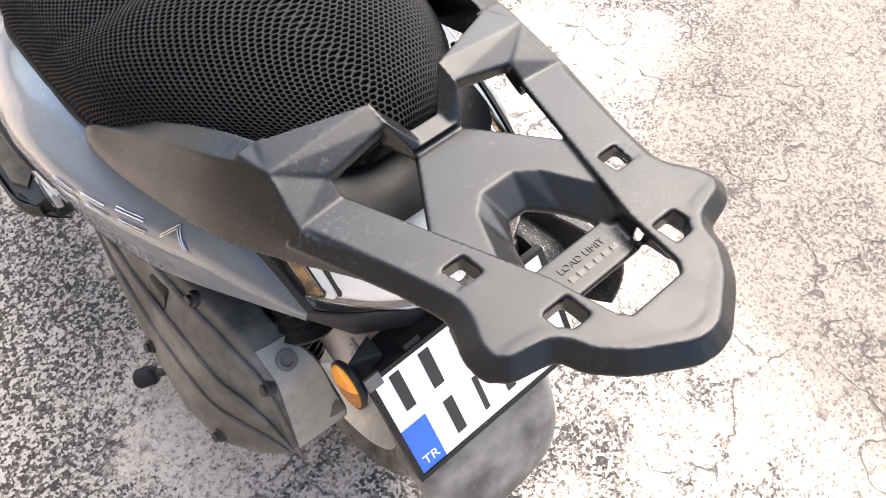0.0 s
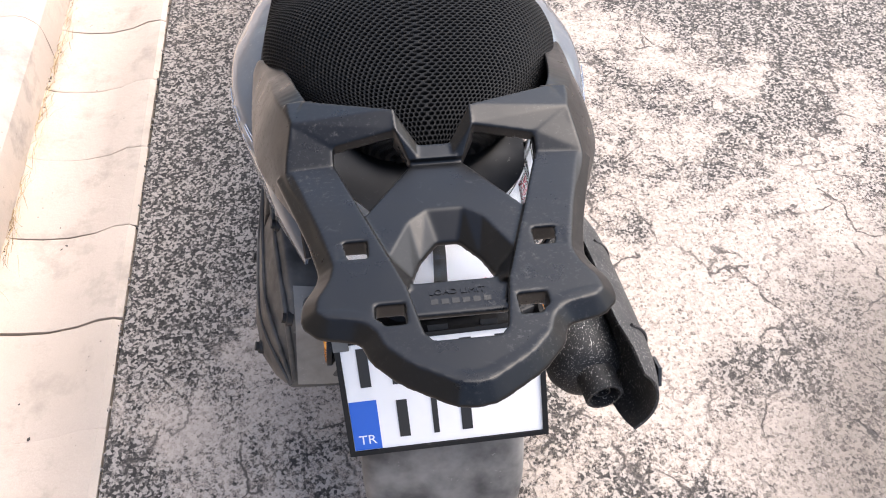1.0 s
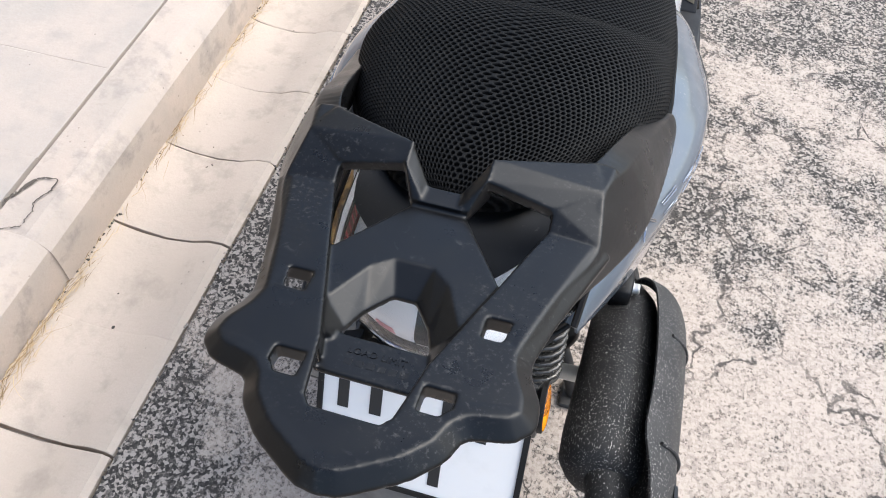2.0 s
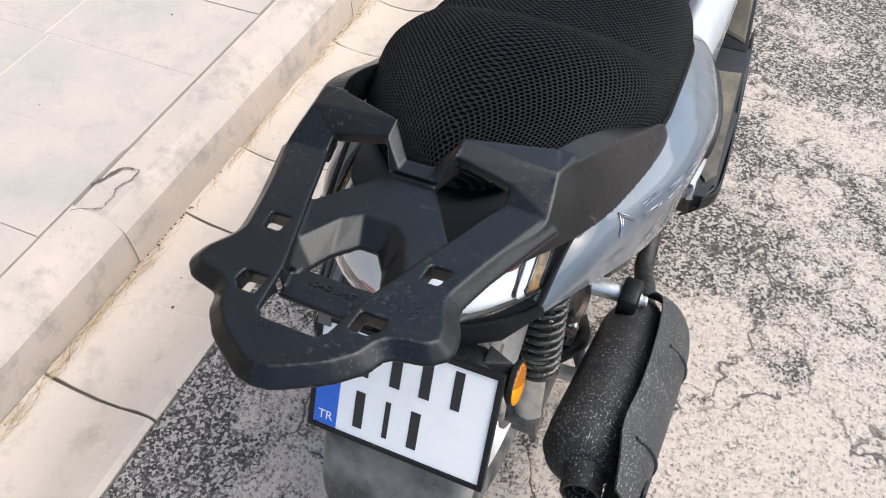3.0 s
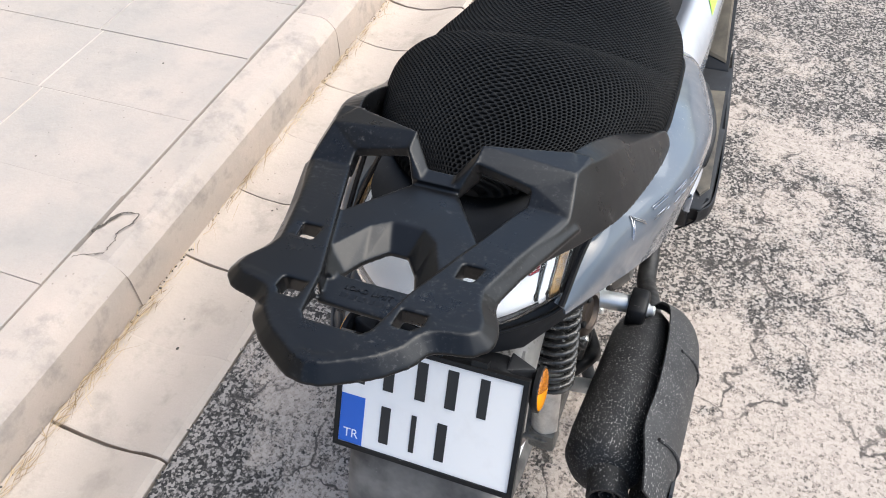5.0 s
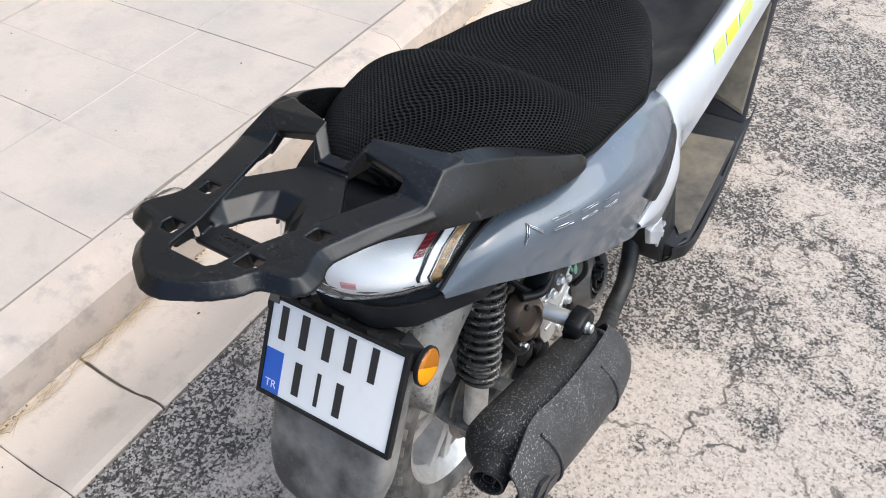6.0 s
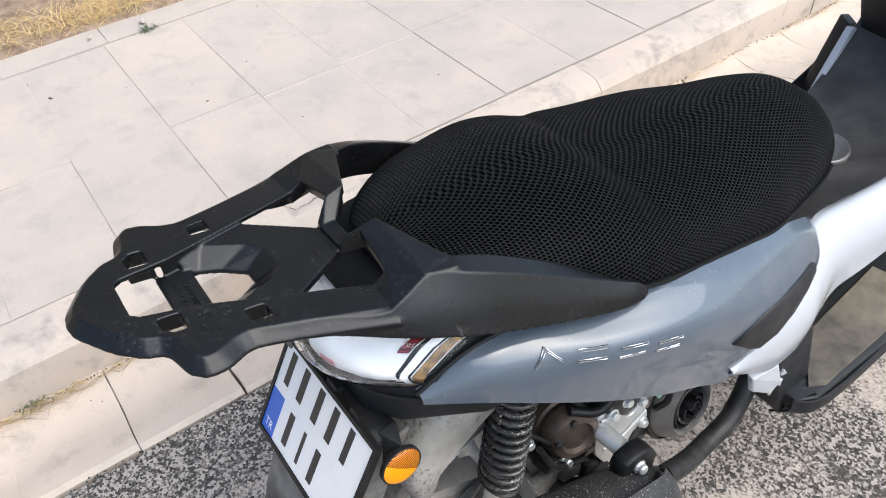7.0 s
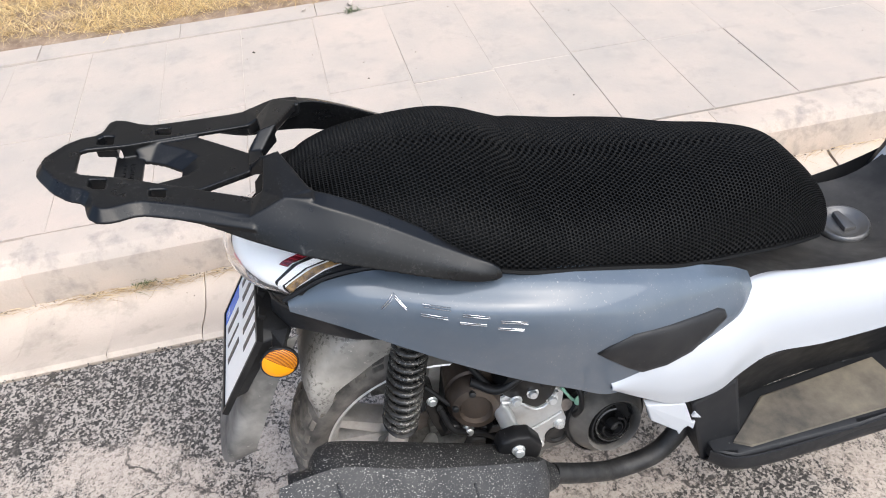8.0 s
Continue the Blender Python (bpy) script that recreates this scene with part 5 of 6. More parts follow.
# ---- wheel, suspension, engine, exhaust ----
AX = Vector((0, 0.41, 0.275))
wheel = new("rear_wheel")
wheel.parent = scooter
wheel.matrix_parent_inverse = scooter.matrix_world.inverted()
wheel.location = AX
bpy.context.view_layer.update()
prof = [(-0.040, 0.205), (-0.050, 0.222), (-0.053, 0.240), (-0.046, 0.258), (-0.030, 0.270), (0.0, 0.275), (0.030, 0.270), (0.046, 0.258), (0.053, 0.240), (0.050, 0.222), (0.040, 0.205)]
part("tyre", lathe(AX, (1, 0, 0), prof, 72), RUBBER, wheel, "dusty black rubber tyre", 60)
bm = bmesh.new()
for k in range(44):
    a = k * math.tau / 44
    for s in (1, -1):
        pts = []
        for t, x, r in ((0, 0.006, 0.2765), (0.05, 0.038, 0.268), (0.075, 0.050, 0.252)):
            for da in (0, 0.085):
                b = a + s * 0.03 + t * 1.6 + da
                for dr in (0.0, -0.004):
                    pts.append(tuple(AX + Vector((s * x, (r + dr) * math.cos(b), (r + dr) * math.sin(b)))))
        hull(pts, bm)
tagged(part("tread", bm, TREAD, wheel), kind="stuff")
bm = lathe(AX, (1, 0, 0), [(-0.040, 0.214), (-0.044, 0.206), (-0.036, 0.196), (-0.020, 0.184), (0.020, 0.184), (0.036, 0.196), (0.044, 0.206), (0.040, 0.214)], 72)
lathe(AX, (1, 0, 0), [(-0.05, 0.0005), (-0.05, 0.03), (-0.03, 0.045), (0.03, 0.045), (0.05, 0.03), (0.05, 0.0005)], 32, bm)
for k in range(5):
    a = k * math.tau / 5 + 0.35
    for w in (-0.16, 0.16):
        p0 = AX + Vector((0, 0.04 * math.cos(a), 0.04 * math.sin(a)))
        p1 = AX + Vector((0, 0.188 * math.cos(a + w), 0.188 * math.sin(a + w)))
        d = (p1 - p0).normalized()
        n = Vector((0, -d.z, d.y))
        hull([tuple(p + n * sy * wd + Vector((sx, 0, 0))) for p, wd in ((p0, 0.016), (p1, 0.010)) for sy in (1, -1) for sx in (-0.012, 0.026)], bm)
part("rim", bm, RIM, wheel, "dusty silver spoked wheel rim", 35)
bm = lathe(AX + Vector((0.055, 0, 0)), (1, 0, 0), [(-0.002, 0.060), (-0.002, 0.105), (0.002, 0.105), (0.002, 0.060), (-0.002, 0.060)], 48)
part("brake_disc", bm, BRAKE, wheel, "brown dusty brake disc", 30)
part("valve", rod(AX + Vector((0.0, -0.17, 0.06)), AX + Vector((0.02, -0.135, 0.05)), 0.004, 0.003, 8), BLACK, wheel)

# inner mudguard hugging the wheel
GUARD = [((0.206, 0.480), (0.221, 0.474)), ((0.196, 0.528), (0.240, 0.502)), ((0.208, 0.574), (0.252, 0.527)), ((0.246, 0.624), (0.292, 0.556)), ((0.298, 0.660), (0.336, 0.586)), ((0.360, 0.680), (0.392, 0.606)), ((0.450, 0.690), (0.450, 0.615))]
rows_ = []
for (oy, oz), (iy, iz) in GUARD:
    my, mz = oy * 0.8 + iy * 0.2, oz * 0.8 + iz * 0.2
    ly, lz = oy * 0.35 + iy * 0.65, oz * 0.35 + iz * 0.65
    rows_.append([(-0.086, iy, iz), (-0.089, ly, lz), (-0.082, my, mz), (-0.045, oy, oz), (0.045, oy, oz), (0.082, my, mz), (0.089, ly, lz), (0.086, iy, iz)])
part("inner_mudguard", skin(rows_, 3, 3, 0.003), HUGGER, scooter, "mud-stained grey inner mudguard", 50)


def shock(s):
    top, low = Vector((s * 0.088, 0.405, 0.70)), Vector((s * 0.088, 0.325, 0.300))
    d = top - low
    body = part("shock_absorber", rod(low, low + d * 0.36, 0.018, 0.018, 20), ALU, scooter, "coil-over rear shock absorber", 40)
    part("rod", rod(low + d * 0.28, top, 0.011, seg=14), DARKMETAL, body)
    part("collar", lathe(low + d * 0.29, d, [(0, 0.018), (0, 0.029), (0.006, 0.032), (0.010, 0.028), (0.012, 0.018)], 28), DARKMETAL, body, "", 40)
    q = d.to_track_quat("Z", "Y").to_matrix()
    turns, pts = 13, []
    for k in range(turns * 14 + 1):
        f = k / (turns * 14)
        a = f * turns * math.tau
        r = 0.029
        pts.append(low + d * (0.315 + 0.58 * f) + q @ Vector((r * math.cos(a), r * math.sin(a), 0)))
    part("spring", hose(pts, 0.0044, 8, 1), SPRING, body, "black coil spring flecked with dust", 60)
    part("lower_eye", bevelled(hull([tuple(low + Vector((x, y, z))) for x in (-0.018, 0.018) for y in (-0.02, 0.02) for z in (-0.035, 0.012)]), 0.006), CAST, body, "", 40)


for s in (1, -1):
    shock(s)

# engine
bm = hull([(x, y, z) for x in (-0.10, 0.075) for y, z in ((0.40, 0.36), (0.40, 0.22), (0.60, 0.20), (0.78, 0.24), (0.80, 0.36), (0.62, 0.42), (0.5, 0.42))])
engine = part("engine", bevelled(bm, 0.012, 2), CAST, scooter, "grimy cast aluminium engine and swingarm", 40)


def prism(outline, x0, x1, bm=None):
    """A flat plate across the scooter, from its outline (y, z)."""
    bm = bm or bmesh.new()
    a, b = ([bm.verts.new((x, y, z)) for y, z in outline] for x in (x0, x1))
    bm.faces.new(a)
    bm.faces.new(b[::-1])
    for k in range(len(a)):
        j = (k + 1) % len(a)
        bm.faces.new((a[k], b[k], b[j], a[j]))
    bmesh.ops.recalc_face_normals(bm, faces=bm.faces)
    return bm


plate_out = [(0.524, 0.452), (0.549, 0.468), (0.60, 0.468), (0.635, 0.455), (0.652, 0.437), (0.648, 0.397), (0.658, 0.360), (0.656, 0.328), (0.627, 0.336), (0.612, 0.292), (0.566, 0.285), (0.535, 0.345)]
bracket = part("bracket_plate", bevelled(prism(plate_out, 0.10, 0.141), 0.004), SILVER, engine, "bright silver bracket plate", 40, False)
cover_out = [(0.524, 0.486), (0.546, 0.517), (0.572, 0.526), (0.618, 0.497), (0.636, 0.462), (0.622, 0.428), (0.598, 0.416), (0.564, 0.444)]
cover = part("case_cover", bevelled(prism(cover_out, 0.09, 0.147), 0.006), GRIME, engine, "oily black case cover edged with bare metal", 40, False)
part("cover_edge", hose([(0.1445, 0.534, 0.452), (0.1455, 0.566, 0.441), (0.1455, 0.598, 0.413), (0.1455, 0.623, 0.425), (0.1445, 0.637, 0.450)], 0.0032, 8), TUBE, cover, "", 60, False)
part("shadow_pocket", lathe((0.138, 0.640, 0.318), (1, 0, 0), [(0.0, 0.0005), (0.0, 0.024), (0.006, 0.024), (0.006, 0.018), (0.002, 0.016), (0.002, 0.0005)], 20), DARKMETAL, bracket, "", 40, False)
part("rib", hose([(0.142, 0.552, 0.350), (0.144, 0.590, 0.355), (0.143, 0.648, 0.385)], 0.003, 8), SILVER, bracket, "", 60, False)
part("round_tab", lathe((0.134, 0.657, 0.393), (1, 0.1, 0.2), [(0, 0.0005), (0, 0.014), (0.003, 0.014), (0.003, 0.0005)], 18), BRAKE, bracket, "small tan round tab", 40, False)
part("earth_lead", hose([(0.136, 0.648, 0.446), (0.140, 0.660, 0.425), (0.138, 0.672, 0.405), (0.132, 0.690, 0.398)], 0.003, 8), TAG, engine, "thin pale green lead", 60, False)
part("arm_strap", bevelled(prism([(0.398, 0.520), (0.417, 0.494), (0.423, 0.437), (0.446, 0.416), (0.452, 0.376), (0.490, 0.289), (0.436, 0.298), (0.405, 0.406), (0.398, 0.46)], 0.085, 0.108), 0.004), GRIME, engine, "oily black stay beside the shock absorber", 40, False)
for y, z in ((0.414, 0.4542), (0.436, 0.395), (0.462, 0.330)):
    part("stay_bolt", lathe((0.106, y, z), (1, 0, 0.2), [(0, 0.0105), (0.004, 0.0105), (0.004, 0.0075), (0.010, 0.0075), (0.0115, 0.006), (0.0115, 0.0004)], 12), TUBE if z > 0.44 else DARKMETAL, engine, "", 40, False)
for x, y, z in ((0.1445, 0.590, 0.462), (0.1435, 0.627, 0.432), (0.1455, 0.559, 0.4525), (0.140, 0.644, 0.350)):
    part("bolt", lathe((x, y, z), (1, 0, 0.2), [(0, 0.0115), (0.004, 0.0115), (0.004, 0.0082), (0.010, 0.0082), (0.012, 0.0065), (0.012, 0.0004)], 12), TUBE, engine, "", 40, False)
for y, z in ((0.60, 0.305), (0.467, 0.385)):
    bm = lathe((0.104, y, z), (1, 0, 0.2), [(0, 0.0105), (0.004, 0.0105), (0.004, 0.0075), (0.011, 0.0075), (0.0125, 0.006), (0.0125, 0.0004)], 12)
    part("bolt", bm, TUBE, engine, "", 40)
bm = hull([(x, y, z) for x in (-0.04, 0.085) for y, z in ((0.47, 0.47), (0.52, 0.52), (0.60, 0.50), (0.58, 0.42), (0.50, 0.41))])
part("cylinder_cover", bevelled(bm, 0.014, 3), RUST, engine, "oily brown cylinder cover", 40)
bm = bmesh.new()
for k in range(9):
    y = 0.60 + 0.014 * k
    block(-0.06, 0.085, y, y + 0.005, 0.43, 0.56, bm)
part("cooling_fins", bm, DARKMETAL, engine)
barrel = part("starter_barrel", lathe((0.03, 0.492, 0.435), (1, -0.12, 0.14), [(0, 0.050), (0.052, 0.050), (0.055, 0.046), (0.060, 0.046), (0.063, 0.050), (0.076, 0.049), (0.086, 0.041), (0.088, 0.030), (0.082, 0.026), (0.082, 0.0005)], 36), RUST, engine, "oily brown round casing", 40)
for k in range(5):
    a = k * math.tau / 5 + 0.4
    part("screw", lathe((0.108, 0.482 + 0.036 * math.cos(a), 0.446 + 0.036 * math.sin(a)), (1, -0.12, 0.14), [(0, 0.006), (0.006, 0.006), (0.007, 0.004), (0.007, 0.0004)], 10), DARKMETAL, barrel, "", 40)
part("oil_cap", lathe((0.088, 0.500, 0.365), (1, 0, 0.1), [(0, 0.020), (0.012, 0.020), (0.014, 0.017), (0.010, 0.012), (0.016, 0.006), (0.016, 0.0004)], 16), DARKMETAL, engine, "", 40)
part("cable_clip", bevelled(block(0.108, 0.122, 0.598, 0.622, 0.475, 0.488), 0.002, 1), BLACK, engine)
part("green_tag", lathe((0.140, 0.6806, 0.4036), (1, 0.2, 0.3), [(0, 0.0005), (0, 0.010), (0.002, 0.010), (0.002, 0.0005)], 12), TAG, engine, "small pale green tag", None, False)
FAN = Vector((0.160, 0.742, 0.338))
AXLE = Vector((1, 0.12, 0.22)).normalized()
bm = lathe(FAN, AXLE, [(-0.11, 0.084), (-0.05, 0.084), (-0.03, 0.080), (-0.012, 0.072), (0.004, 0.060), (0.010, 0.056), (0.006, 0.052), (-0.012, 0.050)], 40)
fan = part("fan_shroud", bm, DUSTY, engine, "round dusty fan shroud", 40, False)
for k, x in enumerate((-0.06, -0.035)):
    part("shroud_band", lathe(FAN + AXLE * x, AXLE, [(0, 0.080), (0.003, 0.087 - 0.003 * k), (0.010, 0.086 - 0.003 * k), (0.013, 0.079)], 40), BLACK, fan, "", 40, False)
for k in range(4):
    r0 = 0.049 - 0.011 * k
    tip = (AXLE + Vector((0, 0.10 * math.cos(2.1 * k), 0.12 * math.sin(2.1 * k)))).normalized()
    part("fan_ring", lathe(FAN + AXLE * (-0.012 + 0.005 * k), tip, [(0, r0), (0.014, r0 - 0.002), (0.015, r0 - 0.005), (0, r0 - 0.007)], 30, None, 1.3 * k, 5.0), SPRING if k == 1 else BLACK, fan, "", 40, False)
part("fan_hub", lathe(FAN, AXLE, [(-0.006, 0.0005), (-0.006, 0.010), (0.010, 0.008), (0.012, 0.0005)], 18), DARKMETAL, fan, "", 40, False)
part("fan_back", lathe(FAN, AXLE, [(-0.012, 0.051), (-0.014, 0.0005)], 24), BLACK, fan, "", 40, False)
for pts, r, mat, nm in (
    ([(0.07, 0.44, 0.60), (0.10, 0.50, 0.50), (0.105, 0.55, 0.44), (0.10, 0.60, 0.38), (0.11, 0.66, 0.32)], 0.006, BLACK, "cable"),
    ([(0.05, 0.55, 0.60), (0.09, 0.60, 0.54), (0.10, 0.66, 0.50), (0.09, 0.74, 0.47)], 0.009, BLACK, "hose"),
    ([(0.100, 0.42, 0.45), (0.112, 0.44, 0.40), (0.108, 0.49, 0.37), (0.10, 0.52, 0.33)], 0.006, BLACK, "cable"),
    ([(0.10, 0.48, 0.50), (0.118, 0.52, 0.49), (0.116, 0.56, 0.505), (0.10, 0.62, 0.52)], 0.008, BLACK, "hose"),
    ([(0.11, 0.655, 0.47), (0.128, 0.668, 0.45), (0.13, 0.67, 0.41), (0.115, 0.665, 0.37)], 0.005, BLACK, "cable"),
    ([(0.09, 0.44, 0.30), (0.115, 0.47, 0.32), (0.118, 0.51, 0.30), (0.10, 0.56, 0.29)], 0.012, BLACK, "hose"),
    ([(0.09, 0.40, 0.50), (0.10, 0.44, 0.45), (0.10, 0.47, 0.40), (0.09, 0.50, 0.34)], 0.004, BLACK, "cable"),
    ([(0.10, 0.68, 0.52), (0.12, 0.72, 0.48), (0.115, 0.76, 0.45), (0.09, 0.80, 0.44)], 0.007, DARKMETAL, "hose"),
):
    part(nm, hose(pts, r, 8), mat, engine, "", 60)
bm = hull([(x, y, z) for x in (0.03, 0.10) for y, z in ((0.30, 0.30), (0.32, 0.255), (0.44, 0.24), (0.50, 0.30), (0.48, 0.36), (0.36, 0.33))])
part("swingarm_end", bevelled(bm, 0.01), CAST, engine, "", 40)
bm = hull([(x, y, z) for x in (0.07, 0.085) for y, z in ((0.425, 0.425), (0.447, 0.425), (0.475, 0.375), (0.515, 0.335), (0.49, 0.32), (0.45, 0.35))])
part("dark_bracket", bevelled(bm, 0.005), BLACK, engine, "", 40)
bm = hull([(x, y, z) for x in (-0.09, 0.09) for y, z in ((0.42, 0.70), (0.90, 0.62), (0.90, 0.52), (0.70, 0.54), (0.44, 0.62))])
part("frame_cover", bevelled(bm, 0.02, 2), BLACK, scooter, "dark frame and storage box under the seat", 40)

bm = hull([(x, y, z) for x in (-0.122, -0.068) for y, z in ((0.46, 0.44), (0.42, 0.30), (0.46, 0.18), (0.70, 0.16), (0.74, 0.48), (0.52, 0.52))])
part("transmission_case", bevelled(bm, 0.01), GRIME, engine, "oily black transmission case behind the wheel", 40)
bm = hull([(x, y, z) for x in (0.02, 0.088) for y, z in ((0.45, 0.36), (0.44, 0.28), (0.60, 0.24), (0.72, 0.30), (0.70, 0.46), (0.55, 0.50))])
part("crankcase", bevelled(bm, 0.012), GRIME, engine, "", 40)
for k, (y, z, l) in enumerate(((0.438, 0.40, 0.022), (0.515, 0.375, 0.020), (0.48, 0.345, 0.03), (0.52, 0.315, 0.028))):
    bm = hull([(x, y + dy * l, z + dz * l) for x, f in ((0.08, 1.0), (0.112, 0.75)) for dy, dz in ((-f, -0.5 * f), (-0.4 * f, 0.7 * f), (0.8 * f, 0.5 * f), (0.6 * f, -0.7 * f))])
    part("clamp", bevelled(bm, 0.002, 1), (BLACK, GRIME, DARKMETAL, BLACK)[k], engine, "", 40)

# exhaust
A, B = Vector((0.226, 0.192, 0.478)), Vector((0.238, 0.575, 0.342))
d = (B - A).normalized()
L = (B - A).length
muff = part("muffler", lathe(A, d, [(-0.005, 0.0005), (-0.005, 0.030), (0.004, 0.046), (0.022, 0.056), (0.06, 0.058), (L - 0.07, 0.056), (L - 0.03, 0.048), (L, 0.034), (L + 0.03, 0.02), (L + 0.03, 0.0005)], 48), MUFF, scooter, "black muffler speckled with pale dust", 45, flare=False)
E0 = A + Vector((0.012, -0.02, -0.002))
part("tailpipe", lathe(E0 + Vector((0, 0.035, -0.006)), Vector((0.12, -1, 0.12)), [(0.0, 0.034), (0.02, 0.030), (0.030, 0.0285), (0.052, 0.0285), (0.054, 0.027), (0.054, 0.023), (0.03, 0.021), (0.028, 0.012), (0.046, 0.0115), (0.046, 0.009), (0.02, 0.0085), (0.02, 0.0004)], 36), MUFF, muff, "short black tailpipe", 40, flare=False)
up = Vector((0, -d.z, d.y)).normalized()
side = Vector((1, 0, 0))
C = lambda f, a, r: A + d * (L * f) + side * (r * math.cos(a)) + up * (r * math.sin(a))
rows_ = []
for f, r, a0, a1 in ((-0.16, 0.078, 44, -46), (-0.06, 0.086, 56, -56), (0.08, 0.089, 66, -62), (0.3, 0.090, 64, -64), (0.55, 0.090, 66, -64), (0.75, 0.088, 70, -62), (0.88, 0.080, 74, -58), (0.95, 0.066, 84, -50), (0.985, 0.044, 100, -45)):
    rows_.append([C(f, radians(a0 + (a1 - a0) * k / 5), r * (1.0 + 0.06 * math.sin(math.pi * k / 5))) + side * 0.006 for k in range(6)])
guard = part("heat_guard", skin(rows_, 3, 4, 0.0035), GUARDMAT, muff, "black plastic heat guard over the muffler", 45, flare=False)
for f0 in (0.05, 0.60):
    pts = [C(f0 + 0.03 * k, radians(50 - 22 * k), 0.0905 * (1.0 + 0.06 * math.sin(math.pi * (0.1 + 0.18 * k)))) + side * 0.006 for k in range(5)]
    part("ridge", hose([tuple(p) for p in pts], 0.0026, 8), GUARDMAT, guard, flare=False)
bm = bmesh.new()
for f0, a0 in ((-0.045, 8), (0.03, -2)):
    p = C(f0, radians(a0), 0.0985)
    hull([tuple(p + d * dx + up * dz + side * dy) for dx, dz in ((-0.022, -0.012), (-0.012, 0.014), (0.018, 0.010), (0.026, -0.014)) for dy in (-0.002, 0.0025)], bm)
part("guard_slots", bm, INK, guard, "dark slots at the rear of the guard", flare=False)
BOLT = Vector((0.228, 0.538, 0.426))
lug = [(y, z) for y, z in ((-0.036, 0.006), (-0.028, 0.024), (0.0, 0.030), (0.024, 0.024), (0.046, -0.010), (0.040, -0.04), (0.008, -0.062), (-0.030, -0.046))]
bm = bevelled(hull([tuple(BOLT + Vector((x, y * f, z * f))) for x, f in ((-0.030, 1.0), (-0.003, 1.0), (0.002, 0.88)) for y, z in lug]), 0.0025, 1)
part("mount", bm, BLACK, muff, "black muffler mounting lug", 40, flare=False)
part("bolt", lathe(BOLT + Vector((0.002, 0, 0)), (1, 0, 0.15), [(0, 0.012), (0.003, 0.012), (0.003, 0.009), (0.011, 0.009), (0.013, 0.007), (0.013, 0.0004)], 12), TUBE, muff, "", 40, flare=False)
part("front_strut", rod((0.118, 0.530, 0.432), (0.202, 0.540, 0.428), 0.016, seg=20), TUBE, muff, "bright silver mounting tube", 60, flare=False)
part("rear_strut", rod((0.09, 0.41, 0.325), (0.19, 0.372, 0.405), 0.013, seg=20), TUBE, muff, "", 60, flare=False)
part("downpipe", hose([(0.236, 0.60, 0.34), (0.226, 0.67, 0.300), (0.21, 0.74, 0.265), (0.20, 0.83, 0.28), (0.17, 0.90, 0.36), (0.08, 0.94, 0.42)], 0.019, 14, 8), DARKMETAL, muff, "dark exhaust downpipe", 60, flare=False)

# left side: air box with a flat rear face, ribs and bolts, and the stand lever
# y, then (x, z) of the inner top, outer top, widest line, outer foot and inner foot
CASE = [
    (0.222, (-0.118, 0.486), (-0.197, 0.492), (-0.205, 0.482), (-0.208, 0.466), (-0.118, 0.458)),
    (0.262, (-0.126, 0.588), (-0.188, 0.603), (-0.222, 0.545), (-0.236, 0.432), (-0.112, 0.420)),
    (0.320, (-0.146, 0.625), (-0.190, 0.637), (-0.238, 0.550), (-0.264, 0.404), (-0.112, 0.390)),
    (0.390, (-0.150, 0.642), (-0.198, 0.650), (-0.240, 0.560), (-0.276, 0.402), (-0.112, 0.360)),
    (0.480, (-0.130, 0.655), (-0.206, 0.652), (-0.240, 0.570), (-0.268, 0.425), (-0.112, 0.340)),
    (0.600, (-0.105, 0.650), (-0.210, 0.648), (-0.234, 0.570), (-0.248, 0.475), (-0.112, 0.360)),
    (0.690, (-0.105, 0.630), (-0.200, 0.628), (-0.218, 0.560), (-0.226, 0.490), (-0.112, 0.400)),
]
bm = bmesh.new()
for a, b in zip(CASE, CASE[1:]):
    hull([(x, q[0], z) for q in (a, b) for x, z in q[1:]], bm)
me = moulded(bm, 0.004, 3)
case = put("airbox", me, DUSTY, scooter, "dusty black plastic air box beside the rear wheel", False)


def on_case(k, f, out=0.0):
    """A place on the air box's outer face: station, share of the way down, distance out."""
    y, _, top, mid, low, _ = CASE[k]
    a, b, g = (top, mid, f * 2) if f < 0.5 else (mid, low, f * 2 - 1)
    return (a[0] + (b[0] - a[0]) * g - out, y, a[1] + (b[1] - a[1]) * g)


for f, r in ((0.12, 0.004), (0.42, 0.003), (0.66, 0.003)):
    part("case_rib", hose([on_case(k, f, 0.001) for k in range(7)], r, 6), DUSTY, case, "", 60, False)
rows_ = [[(-0.122, 0.2190, 0.474), (-0.16, 0.2182, 0.478), (-0.196, 0.2190, 0.482)], [(-0.126, 0.2385, 0.532), (-0.157, 0.2375, 0.538), (-0.190, 0.2385, 0.545)], [(-0.130, 0.2585, 0.588), (-0.156, 0.2575, 0.594), (-0.184, 0.2585, 0.601)], [(-0.144, 0.296, 0.614), (-0.162, 0.295, 0.619), (-0.184, 0.296, 0.623)]]
part("rear_cover", skin(rows_, 3, 3, 0.004), AIRBOX, case, "pale dusty sloping rear cover", 50, False)
part("cover_screw", lathe((-0.160, 0.272, 0.607), (0, -0.5, 0.85), [(-0.003, 0.014), (0.004, 0.013), (0.005, 0.008), (0.002, 0.007), (0.002, 0.0004)], 16), DUSTY, case, "", 40, False)
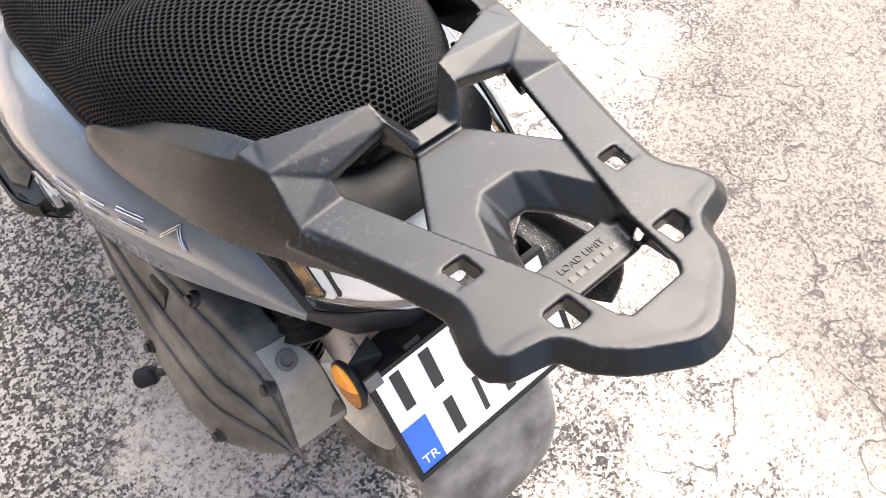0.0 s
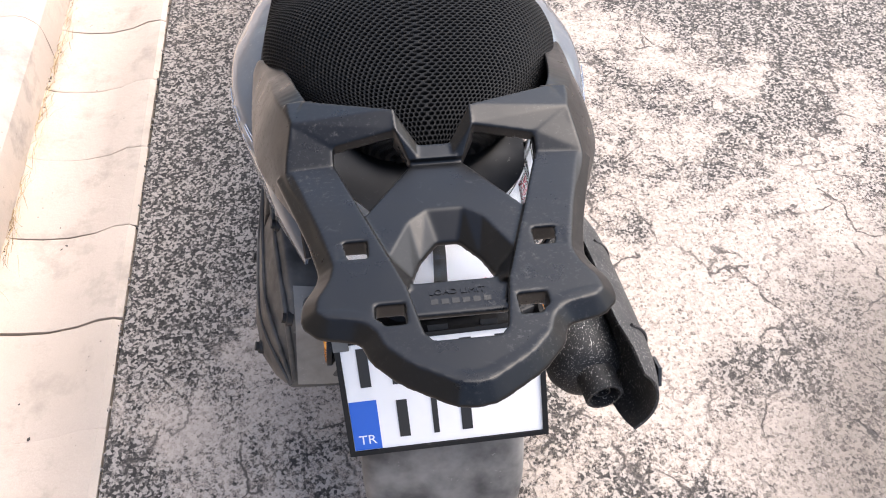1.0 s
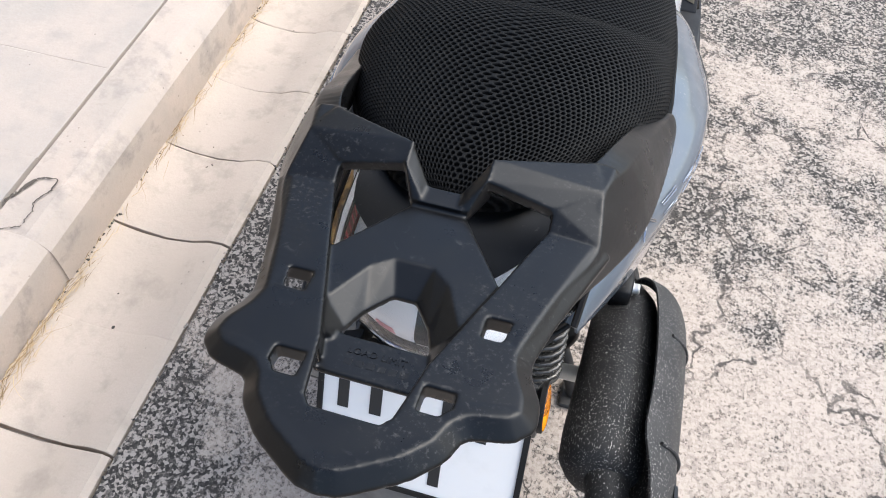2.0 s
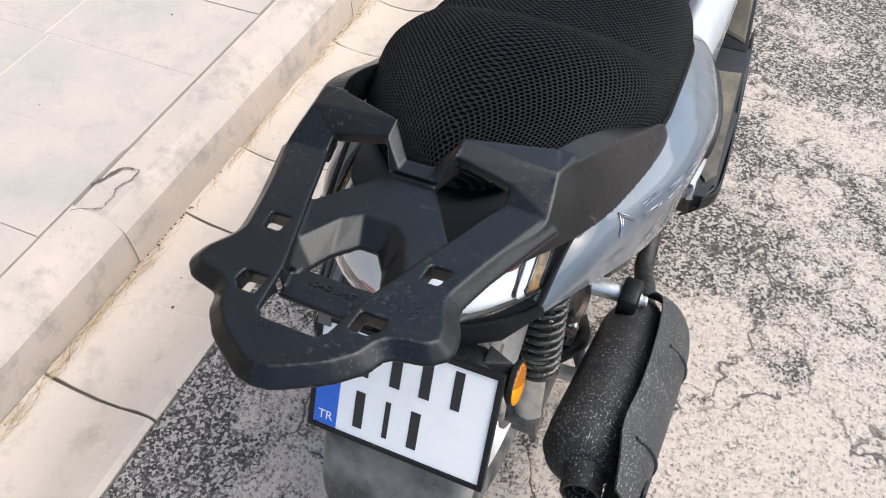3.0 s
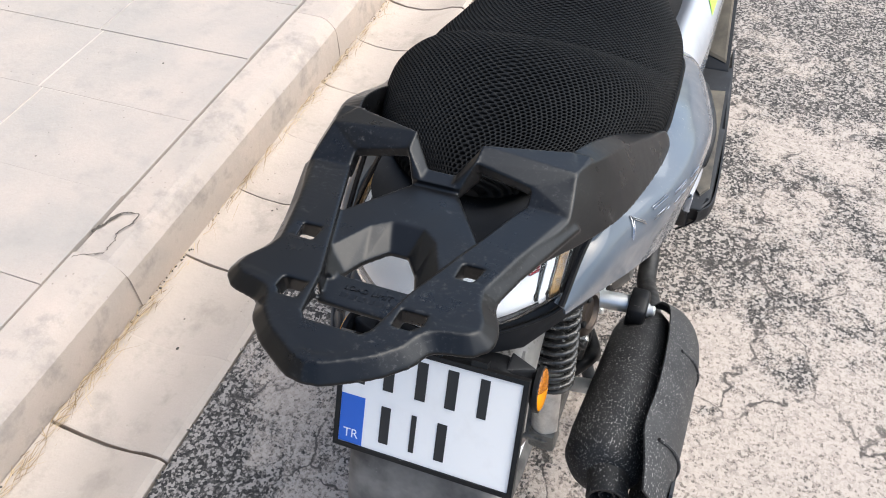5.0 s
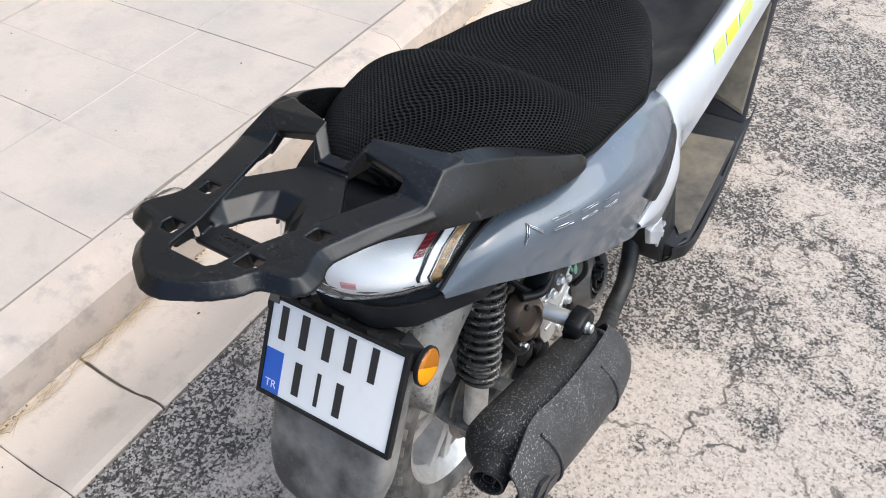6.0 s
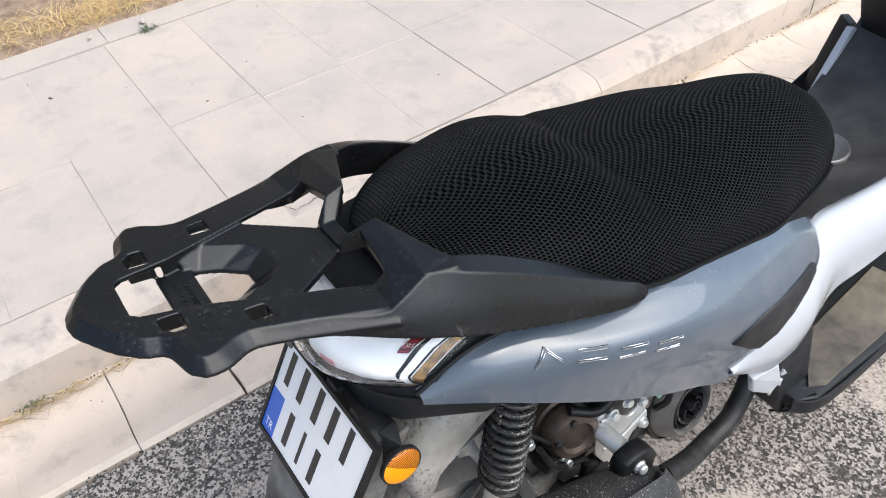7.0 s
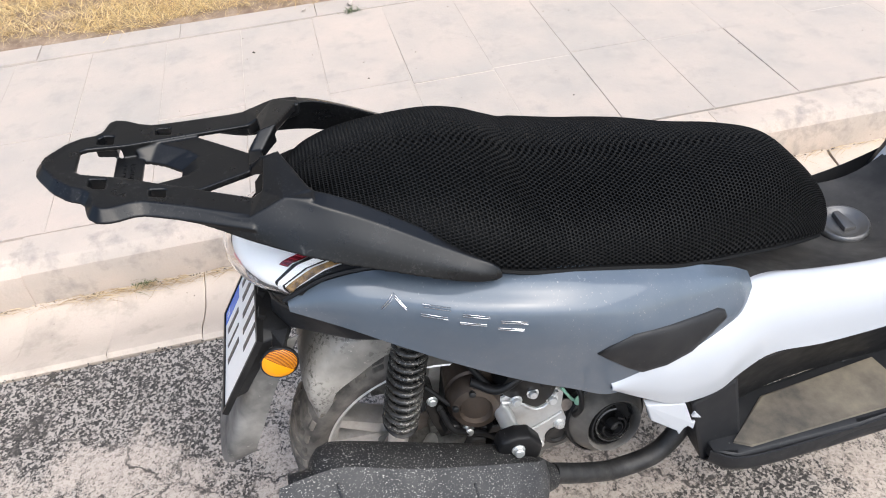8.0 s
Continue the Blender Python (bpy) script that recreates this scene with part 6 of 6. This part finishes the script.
for k, f in ((1, 0.08), (3, 0.05), (5, 0.08), (2, 0.92), (4, 0.92)):
    p = on_case(k, f)
    part("case_bolt", lathe(p, (-1, 0, 0.4), [(-0.004, 0.011), (0.004, 0.010), (0.005, 0.007), (0.010, 0.007), (0.010, 0.0004)], 12), DARKMETAL, case, "", 40, False)
part("latch", bevelled(hull([(x, y, z) for x, z in ((-0.212, 0.624), (-0.226, 0.612), (-0.236, 0.572), (-0.222, 0.568)) for y in (0.432, 0.470)]), 0.004, 2), BLACK, case, "", 40, False)
boot = []
for k in range(19):
    boot.append((0.0062 * k, 0.030 + (0.004 if k % 2 else -0.003)))
part("intake_boot", lathe((-0.100, 0.352, 0.690), (-0.16, -0.62, -0.78), boot, 28), BLACK, case, "ribbed black rubber intake boot", 50, False)
part("belt_case", bevelled(hull([(x, y, z) for x in (-0.16, -0.08) for y, z in ((0.36, 0.36), (0.34, 0.24), (0.42, 0.18), (0.74, 0.18), (0.80, 0.30), (0.74, 0.40))]), 0.02, 2), GRIME, scooter, "oily black belt case under the air box", 40, False)
stand = part("centre_stand", hose([(-0.12, 0.56, 0.16), (-0.20, 0.60, 0.10), (-0.262, 0.645, 0.062), (-0.296, 0.672, 0.046)], 0.008, 10), DARKMETAL, scooter, "centre stand with lever under the engine", 60, False)
part("lever_foot", lathe((-0.272, 0.655, 0.052), (-0.9, 0.4, -0.15), [(0, 0.0005), (0, 0.014), (0.006, 0.019), (0.034, 0.020), (0.042, 0.014), (0.044, 0.0005)], 20), BLACK, stand, "black rubber foot peg", 40, False)
for s in (1, -1):
    part("stand_leg", hose([(s * 0.09, 0.58, 0.20), (s * 0.12, 0.55, 0.10), (s * 0.14, 0.53, 0.012)], 0.011, 10), DARKMETAL, stand, "", 60)
    part("stand_foot", bevelled(block(s * 0.14 - 0.02, s * 0.14 + 0.02, 0.50, 0.56, 0.0, 0.012), 0.003, 1), DARKMETAL, stand)

# front wheel, mostly hidden under the front of the scooter
FX = Vector((0, 1.78, 0.275))
fw = new("front_wheel")
fw.parent = scooter
fw.matrix_parent_inverse = scooter.matrix_world.inverted()
fw.location = FX
bpy.context.view_layer.update()
part("tyre", lathe(FX, (1, 0, 0), prof, 60), RUBBER, fw, "", 60)
part("rim", lathe(FX, (1, 0, 0), [(-0.040, 0.214), (-0.036, 0.196), (-0.01, 0.184), (-0.01, 0.0005)], 48), RIM, fw, "", 40)
